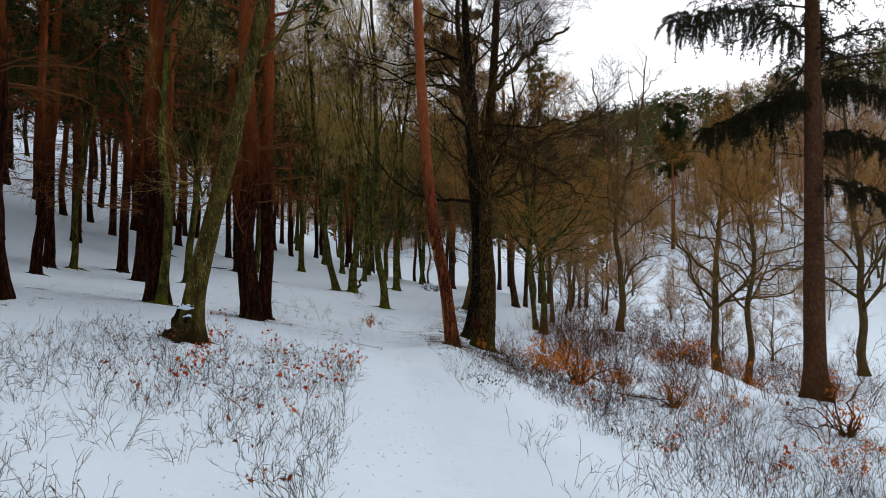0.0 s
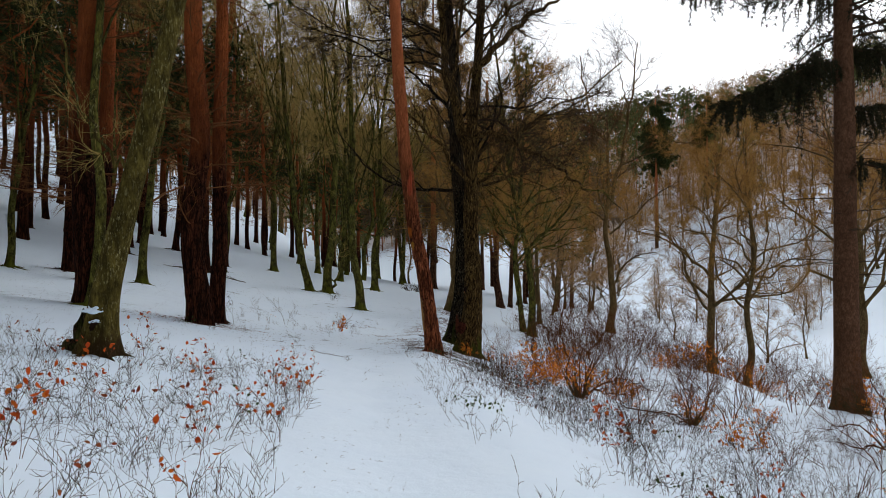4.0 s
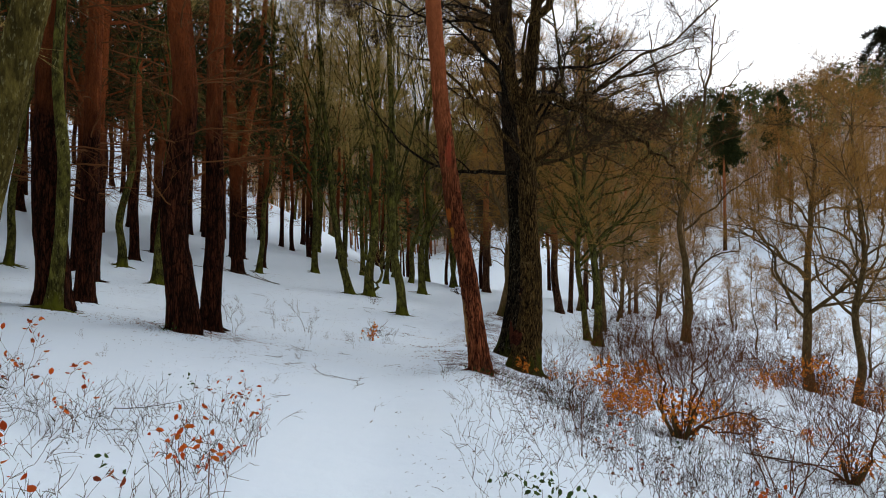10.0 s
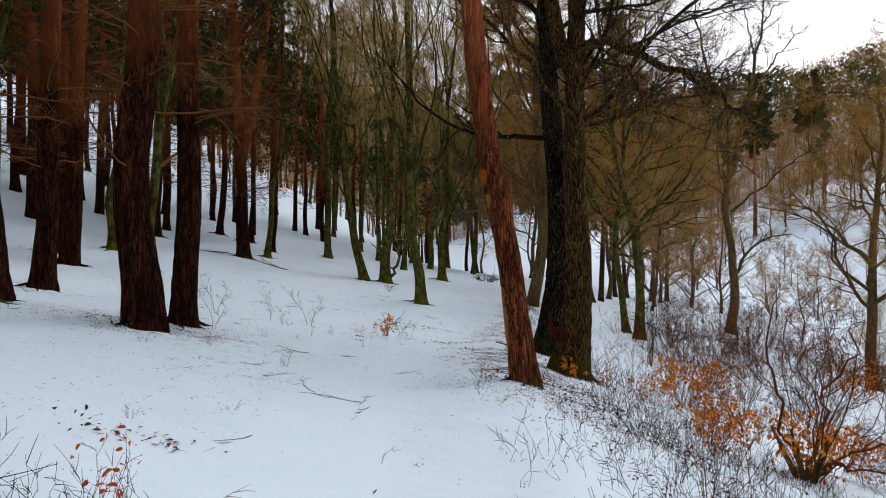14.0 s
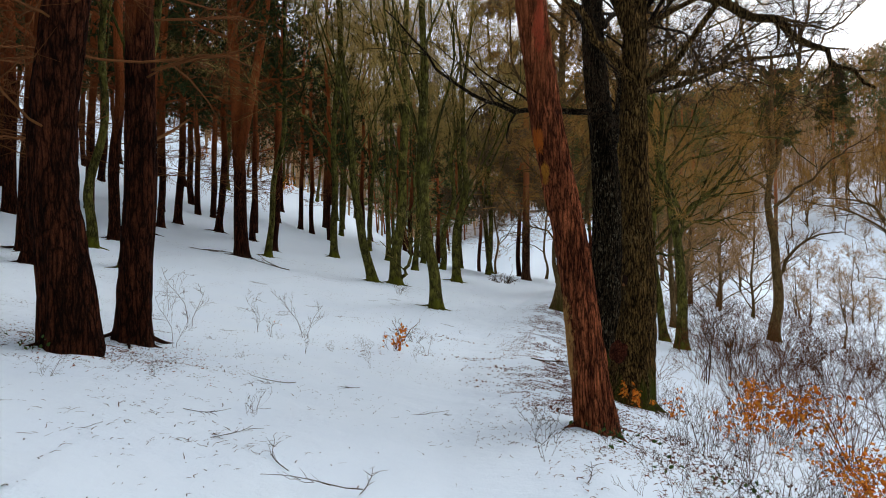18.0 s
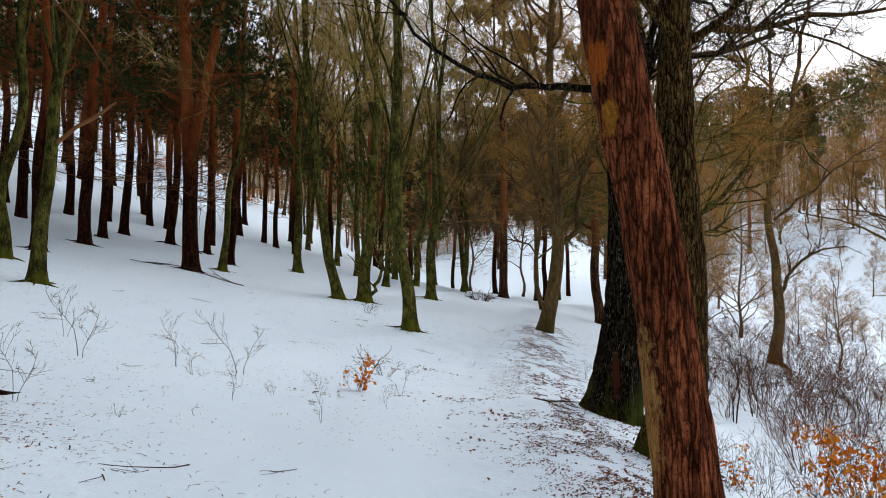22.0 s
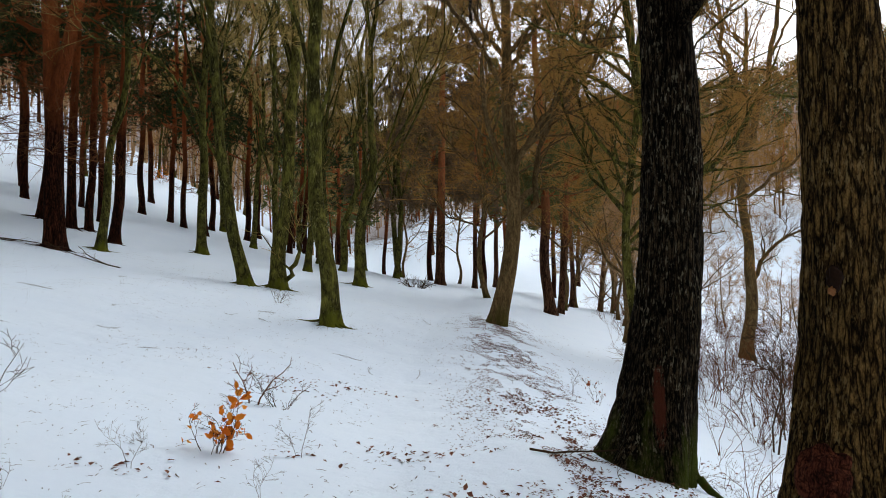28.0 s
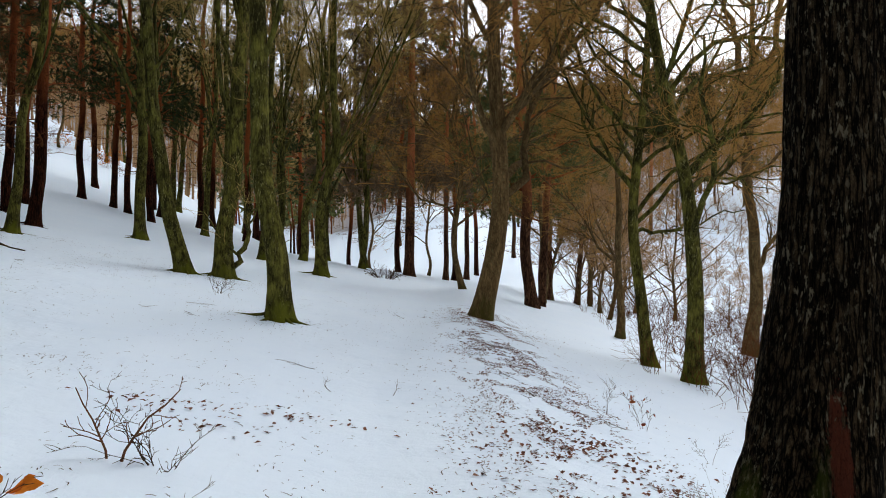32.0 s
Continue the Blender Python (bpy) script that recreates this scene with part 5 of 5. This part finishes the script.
spread_copies(slim, scatter(23, 8, 2.4, 9.5, 2, 16, 0.5), 0.6, 1.3, 23)
spread_copies(slim, scatter(12, 16, 1.5, 6.0, 3, 14, 0.45), 0.5, 1.1, 12)
spread_copies(slim, scatter(19, 10, 2.6, 6.0, 14, 20.5, 0.5), 0.5, 1.1, 19)

# single saplings standing in the open snow
for i, (x, y) in enumerate(((1.0, 18.22), (1.24, 18.16), (1.78, 18.4))):
    shrub("beech_sapling", x, y, 440 + i, 5, 0.42, 0.55, 0.004, "small beech sapling with bright orange leaves at an oak foot", "sapling", "leafy saplings", TWIG_BANK, ORANGE_LEAF, 0.7, 0.06, wig=0.18, side=4)
twiggy = shrub("bare_sapling", -6.24, 18.9, 410, 2, 1.05, 0.25, 0.0065, "small bare sapling with spread twigs in the open snow", "sapling", "bare saplings", TWIG_DARK, wig=0.22, side=8, lift=0.02, sub=3)
spread_copies([twiggy], [(-5.25, 19.47), (-4.48, 19.8), (-5.02, 15.95), (-7.4, 20.4)], 0.65, 0.95, 13)
shrub("beech_sapling", -4.8, 19.0, 412, 2, 0.6, 0.4, 0.006, "thin sapling with a few orange leaves in the snow", "sapling", "leafy saplings", TWIG_DARK, ORANGE_LEAF, 0.2, 0.06, wig=0.2)
shrub("beech_sapling", -2.87, 19.88, 413, 7, 0.46, 0.6, 0.0045, "little beech shrub with bright orange withered leaves", "sapling", "leafy saplings", TWIG_DARK, ORANGE_LEAF, 0.5, 0.075, wig=0.2, side=5)
shrub("bare_sapling", -3.02, 21.87, 417, 2, 0.55, 0.45, 0.009, "dark stubby sapling with a reddish foot in the snow", "sapling", "bare saplings", TWIG_RED, wig=0.25, side=6)
shrub("bare_shrub", -2.74, 21.85, 414, 8, 0.62, 1.3, 0.0045, "bare grey shrub arching over the snow", "shrub", "", TWIG_DARK, wig=0.28, side=5, lift=-0.02)
shrub("bare_shrub", -4.7, 32.3, 415, 12, 0.6, 1.0, 0.004, "low tangle of grey twigs below the beeches", "shrub", "", TWIG_DARK, wig=0.25)
shrub("low_shrub", 1.43, 24.7, 416, 4, 0.55, 0.5, 0.003, "small seedling with dull red leaves in the snow", "shrub", "", TWIG_DARK, RED_LEAF, 0.3, 0.06)
spread_copies([twiggy], [(1.15, 25.1), (-2.28, 20.2), (-2.81, 17.5), (-3.27, 19.4), (-2.33, 19.0), (-3.9, 17.9), (1.7, 23.8)], 0.35, 0.5, 14)


def dry_stalks(seed, n, u0, u1, y0, y1, name, label, thick=0.0018):
    """Thin stalks and grass standing through the snow, too many to count."""
    rng = np.random.default_rng(seed)
    y = rng.uniform(y0, y1, n)
    u = u0 + (u1 - u0) * rng.uniform(0, 1, n) ** 1.2
    x = u + smooth_table(y, TRAIL_X)
    keep = lattice(np.stack([x * 1.1, y * 1.1, 0 * x + 21], -1)) > 0.38
    x, y = x[keep], y[keep]
    base = np.stack([x, y, height(x, y) - 0.03], -1)
    c = grow(rng, base, np.array([[0, 0, 1.0]]) + rng.normal(0, 0.45, (len(x), 3)), rng.uniform(0.08, 0.42, len(x)), 4, 0.2, -0.03)
    r = np.full((len(x), 1), thick) * np.linspace(1, 0.5, 4)[None]
    c2, r2 = sprout(rng, c, r, 2, 0.3, 1.0, 0.5, 0.7, 3, 0.2, 0.0, 0.9)
    ob = link_mesh(name, *merge(tubes(c, r, 3), tubes(c2, np.maximum(r2, 0.0012), 3)), TWIG_DARK)
    tagged(ob, label, "dry stalks", kind="stuff")


dry_stalks(703, 2600, 2.4, 9.0, 12, 21.5, "dry_stalks", "dry stalks and brush sticking out of the snow on the bank", 0.0028)
dry_stalks(704, 4200, 2.2, 10.0, -2.5, 13, "dry_stalks", "dense dry stalks on the snowy bank", 0.0026)
dry_stalks(701, 2800, 0.8, 6.5, -2.5, 14.5, "dry_stalks", "dry stalks and thin twigs sticking out of the snow")
dry_stalks(702, 2400, -0.9, -5.5, -2.5, 8.5, "dry_stalks", "sparse dry stalks sticking out of the snow")


def flat_leaves(rng, x, y, size, lift=0.012):
    """Fallen leaves lying on the snow, slightly curled."""
    n = len(x)
    a = rng.uniform(0, 2 * math.pi, n)
    d = np.stack([np.cos(a), np.sin(a), rng.normal(0, 0.25, n)], -1)
    e = np.stack([-np.sin(a), np.cos(a), rng.normal(0, 0.25, n)], -1)
    p = np.stack([x, y, height(x, y) + bumps(x, y) + lift], -1)
    s = size * rng.uniform(0.5, 1.3, (n, 1))
    up = np.array([0, 0, 1.0])
    v = np.stack([p - d * s * 0.5, p + e * s * 0.32 + up * s * 0.14, p + d * s * 0.5, p - e * s * 0.32 + up * s * 0.1, p], 1)
    i = np.arange(n)[:, None] * 5
    f = np.concatenate([i + [0, 4, 1], i + [1, 4, 2], i + [2, 4, 3], i + [3, 4, 0]])
    return v.reshape(-1, 3), f


def slivers(rng, x, y, length, width):
    """Needles and twiglets lying on the snow: thin bent strips."""
    n = len(x)
    a = rng.uniform(0, 2 * math.pi, n)
    d = np.stack([np.cos(a), np.sin(a), rng.normal(0, 0.15, n)], -1)
    e = np.stack([-np.sin(a), np.cos(a), 0 * a], -1)
    p = np.stack([x, y, height(x, y) + bumps(x, y) + 0.006], -1)
    s, w = length * rng.uniform(0.4, 1.5, (n, 1)), width * rng.uniform(0.6, 1.6, (n, 1))
    bow = e * s * rng.normal(0, 0.12, (n, 1)) + [0, 0, 0.004]
    v = np.stack([p - d * s * 0.5 - e * w, p - d * s * 0.5 + e * w, p + bow + e * w, p + bow - e * w, p + d * s * 0.5 + e * w * 0.5, p + d * s * 0.5 - e * w * 0.5], 1)
    i = np.arange(n)[:, None] * 6
    return v.reshape(-1, 3), np.concatenate([i + [0, 1, 2, 3], i + [3, 2, 4, 5]])


def litter():
    rng = np.random.default_rng(88)

    def strip(n, u0, u1, y0, y1, cut, scale):
        y = rng.uniform(y0, y1, n)
        u = rng.normal((u0 + u1) / 2, (u1 - u0) / 4, n)
        x = u + smooth_table(y, TRAIL_X)
        keep = (lattice(np.stack([x * scale * 2.2, y * scale * 0.7, 0 * x + 7], -1)) * 0.6 + lattice(np.stack([x * 7, y * 5, 0 * x], -1)) * 0.4) > cut
        return x[keep], y[keep]

    x, y = strip(30000, 0.75, 2.6, 14.5, 37, 0.52, 1.6)
    ob = link_mesh("leaf_litter", *flat_leaves(rng, x, y, 0.026), LITTER_LEAF, smooth=False)
    tagged(ob, "strip of fallen russet leaves and bits along the trail", "leaf litter", kind="stuff")
    x, y = strip(2600, 0.8, 2.4, 15, 34, 0.58, 1.1)
    ob = link_mesh("oak_leaves", *flat_leaves(rng, x, y, 0.048), LITTER_LEAF, smooth=False)
    tagged(ob, "larger russet oak leaves lying on the snow", "leaf litter", kind="stuff")
    x1, y1 = strip(5200, 1.2, 4.4, 8, 24, 0.50, 1.3)
    ob = link_mesh("bank_leaves", *flat_leaves(rng, x1, y1, 0.04), LITTER_LEAF, smooth=False)
    tagged(ob, "withered leaves and bits scattered over the snowy bank", "leaf litter", kind="stuff")
    x1, y1 = strip(16000, -9, 7, -3, 38, 0.53, 0.9)
    ob = link_mesh("loose_bits", *slivers(rng, x1, y1, 0.032, 0.0026), TWIG_DARK, smooth=False)
    tagged(ob, "dark slivers of bark and twig strewn over the snow", "leaf litter", kind="stuff")
    x1, y1 = strip(26000, -15, -2, 3, 40, 0.55, 0.7)
    ob = link_mesh("slope_bits", *slivers(rng, x1, y1, 0.045, 0.0030), LITTER_DARK, smooth=False)
    tagged(ob, "needles and twig bits strewn over the pine slope", "leaf litter", kind="stuff")
    x1, y1 = strip(12000, 0.6, 2.9, 12, 38, 0.52, 1.6)
    ob = link_mesh("twig_litter", *slivers(rng, x1, y1, 0.042, 0.003), TWIG_RED, smooth=False)
    tagged(ob, "fallen twiglets among the leaves along the trail", "leaf litter", kind="stuff")
    xs, ys = [], []
    for px, py, n, w in ((-3.17, 23.3, 60, 0.28), (-2.1, 23.5, 46, 0.22), (-2.6, 22.9, 40, 0.28), (-1.37, 20.6, 60, 0.22), (-0.85, 19.5, 70, 0.3), (-0.6, 17.6, 80, 0.4), (-0.2, 18.4, 110, 0.4), (-3.3, 19.4, 24, 0.2), (-2.3, 20.2, 12, 0.15), (0.0, 23.0, 120, 0.5), (-2.7, 9.5, 40, 0.2)):
        xs.append(px + rng.normal(0, w * 1.3, n))
        ys.append(py + rng.normal(0, w * 0.6, n))
    ob = link_mesh("fallen_leaves", *flat_leaves(rng, np.concatenate(xs), np.concatenate(ys), 0.05), LITTER_LEAF, smooth=False)
    tagged(ob, "small groups of curled russet leaves on the snow", "leaf litter", kind="stuff")
    r, a = np.abs(rng.normal(0, 0.55, 900)) + 0.2, rng.uniform(0, 6.283, 900)
    ob = link_mesh("bark_flakes", *flat_leaves(rng, -5.4 + r * np.cos(a) * 1.3, 14.85 + r * np.sin(a), 0.03, 0.005), RED_LEAF, smooth=False)
    tagged(ob, "reddish bark flakes fallen round the twin pines", "leaf litter", kind="stuff")
    xs, ys = [], []
    for px, py, n, w in ((-5.4, 15.0, 2600, 0.8), (-8.1, 14.7, 900, 0.8), (-9.4, 17.8, 700, 0.8), (-12.3, 36.2, 1100, 1.6), (-12.6, 23.5, 700, 1.0), (0.1, 14.2, 500, 0.5), (1.4, 18.7, 600, 0.7), (1.4, 21.8, 800, 0.8), (1.2, 34.3, 500, 0.9), (-14, 25, 500, 0.9), (-3.05, 29.2, 400, 0.6), (-5.6, 37.2, 400, 0.8), (-6.5, 36.6, 300, 0.7), (-3.2, 12.6, 300, 0.5), (-2.8, 20.9, 260, 0.6), (-4.0, 24.5, 260, 0.8)):
        r, a = np.abs(rng.normal(0, w, n)) + 0.2, rng.uniform(0, 6.283, n)
        xs.append(px + r * np.cos(a) * 1.4)
        ys.append(py + r * np.sin(a) * 0.9 - 0.25)
    x1, y1 = np.concatenate(xs), np.concatenate(ys)
    keep = lattice(np.stack([x1 * 2.5, y1 * 4, 0 * x1 + 3], -1)) * 0.5 + lattice(np.stack([x1 * 8, y1 * 8, 0 * x1], -1)) * 0.5 > 0.46
    ob = link_mesh("needle_litter", *slivers(rng, x1[keep], y1[keep], 0.06, 0.003), LITTER_DARK, smooth=False)
    tagged(ob, "fallen needles and bark flakes round the tree feet", "leaf litter", kind="stuff")


litter()


def stick(seed, length, x, y, turn, thick=0.006):
    rng = np.random.default_rng(seed)
    c = grow(rng, np.array([[-length / 2, 0, 0.012]]), np.array([[1.0, 0, 0.0]]), length, 7, 0.14, 0.0)
    c[..., 2] = 0.012 + np.abs(c[..., 2] - 0.012) * 0.5
    r = np.full((1, 1), thick) * np.linspace(1, 0.4, 7)[None]
    c2, r2 = sprout(rng, c, r, 5, 0.2, 0.95, 0.35, 0.7, 4, 0.15, 0.0, 0.7)
    c2[..., 2] = 0.008 + np.abs(c2[..., 2]) * 0.35
    ob = link_mesh("fallen_branch", *merge(tubes(c, r, 5), tubes(c2, r2, 3)), TWIG_DARK)
    dx, dy = (float(height(x + 0.4, y) - height(x - 0.4, y)) / 0.8, float(height(x, y + 0.4) - height(x, y - 0.4)) / 0.8)
    ob.matrix_basis = Matrix.LocRotScale((x, y, stand(x, y)), Euler((math.atan(dy), -math.atan(dx), 0)), None) @ pose(0, 0, 0, 0, 0, turn)
    return tagged(ob, "thin fallen branch lying on the snow", "fallen branch", "fallen branches")


sticks = [stick(500 + i, 0.4 + 0.08 * i, -3.2 + i * 0.4, 12.9 - i * 0.4, i * 67, 0.0026 + 0.0004 * i) for i in range(5)]
lay = random.Random(15)
for x, y in [(-3.6, 12.0), (-1.7, 12.05), (-2.6, 15.2), (-3.9, 16.8), (-1.2, 10.2), (-0.2, 12.6), (0.4, 20.6), (0.9, 24.2), (-2.4, 25.6), (-2.0, 24.9)] + scatter(16, 40, -9, 2.2, 8, 34, 0.7):
    ob = sticks[lay.randrange(5)]
    s = lay.uniform(0.5, 1.2)
    dx, dy = (float(height(x + 0.3, y) - height(x - 0.3, y)) / 0.6, float(height(x, y + 0.3) - height(x, y - 0.3)) / 0.6)
    m = Matrix.LocRotScale((x, y, stand(x, y) + float(bumps(np.array(x), np.array(y)))), Euler((math.atan(dy), -math.atan(dx), 0)), (s, s, s)) @ pose(0, 0, 0, 0, 0, lay.uniform(0, 360))
    copy_thing(ob, m)
for i, (x, y, turn) in enumerate([(-11.2, 35.3, 150), (-12.9, 35.4, 20), (-10.8, 34.7, 165)]):
    stick(520 + i, 2.6, x, y, turn, 0.02)
stick(530, 2.2, 4.4, 13.0, 6, 0.02)
stick(531, 1.5, 0.35, 21.0, 20, 0.012)
shrub("brush_pile", -0.98, 47.6, 421, 26, 0.9, 1.6, 0.02, "low heap of cut dark branches beside the trail", "brush pile", "", TWIG_DARK, wig=0.2, lift=-0.12, foot=0.5)


def blob(rng, sx, sy, sz, rough=0.25, n=14):
    """A lumpy rounded body."""
    th, ph = np.meshgrid(np.linspace(0.02, math.pi - 0.02, n), np.arange(n * 2) * math.pi / n, indexing="ij")
    d = np.stack([np.sin(th) * np.cos(ph), np.sin(th) * np.sin(ph), np.cos(th)], -1)
    r = 1 + rough * (lattice(d * 2.2 + rng.uniform(0, 50)) - 0.5) * 2
    v = d * r[..., None] * [sx, sy, sz]
    idx = np.arange(n * n * 2).reshape(n, n * 2)
    nxt = np.roll(idx, -1, 1)
    return v.reshape(-1, 3), np.stack([idx[:-1], idx[1:], nxt[1:], nxt[:-1]], -1).reshape(-1, 4)


# hollow, torn root and snow cap at the foot of the leaning beech
made = np.random.default_rng(9)
# the hollow is a raised black lump in place of a shaded recess
for part_name, (dx, dy, dz), size, mat, text, rough in (("root", (-0.20, -0.02, 0.05), (0.22, 0.15, 0.20), OAK_BARK, "torn dark root", 0.5), ("root", (-0.13, -0.08, 0.26), (0.12, 0.12, 0.26), OAK_BARK, "torn dark root", 0.5), ("hollow", (0.02, -0.13, 0.44), (0.12, 0.085, 0.17), HOLLOW_SHADE, "rotten hollow, its shade set as a black lump", 0.55), ("snow_cap", (0.0, -0.17, 0.60), (0.10, 0.06, 0.045), SNOW, "small cap of snow", 0.7), ("snow_cap", (0.05, -0.19, 0.44), (0.06, 0.05, 0.025), SNOW, "", 0.7)):
    v, f = blob(made, *size, rough)
    link_mesh(part_name, v + np.array([dx, dy, dz]), f, mat, snag, text)


oak = bpy.data.objects["oak_tree"]
# the knothole too is a black lump that paints the hole's shade
for part_name, (dx, dy, dz), size, mat, text, rough in (("burl", (-0.31, -0.27, 0.86), (0.13, 0.13, 0.16), BURL, "round reddish burl", 0.35), ("knothole", (-0.195, -0.185, 1.99), (0.045, 0.045, 0.07), HOLLOW_SHADE, "knothole, its shade set as a black lump", 0.4), ("wood_chip", (-0.215, -0.20, 1.91), (0.018, 0.018, 0.022), WOOD_CHIP, "torn brown wood", 0.6)):
    v, f = blob(made, *size, rough)
    link_mesh(part_name, v + np.array([dx, dy, dz]), f, mat, oak, text)


def ivy(x, y, seed, n, w):
    rng = np.random.default_rng(seed)
    px, py = x + rng.normal(0, w, n), y + rng.normal(0, w * 0.6, n)
    p = np.stack([px - x, py - y, height(px, py) - stand(x, y) + rng.uniform(0.01, 0.14, n)], -1)
    ob = link_mesh("bramble_leaves", *leaves(rng, p, 0.05), GREEN_LEAF, smooth=False)
    ob.location = (x, y, stand(x, y))
    tagged(ob, "patch of green bramble leaves in the snow", "bramble", "bramble patches")
    tagged(ob, kind="stuff")


for i, (x, y, n, w) in enumerate([(0.2, 14.15, 34, 0.14), (0.45, 6.9, 46, 0.16), (0.85, 13.2, 30, 0.3), (1.3, 12.2, 24, 0.3), (-2.0, 5.6, 7, 0.06), (-2.3, 6.4, 6, 0.07), (-3.2, 9.4, 8, 0.08), (3.6, 9.0, 24, 0.25), (1.1, 18.5, 20, 0.2), (-5.55, 14.1, 24, 0.12), (2.6, 11.0, 26, 0.3), (2.2, 4.4, 22, 0.3)]):
    ivy(x, y, 600 + i, n, w)
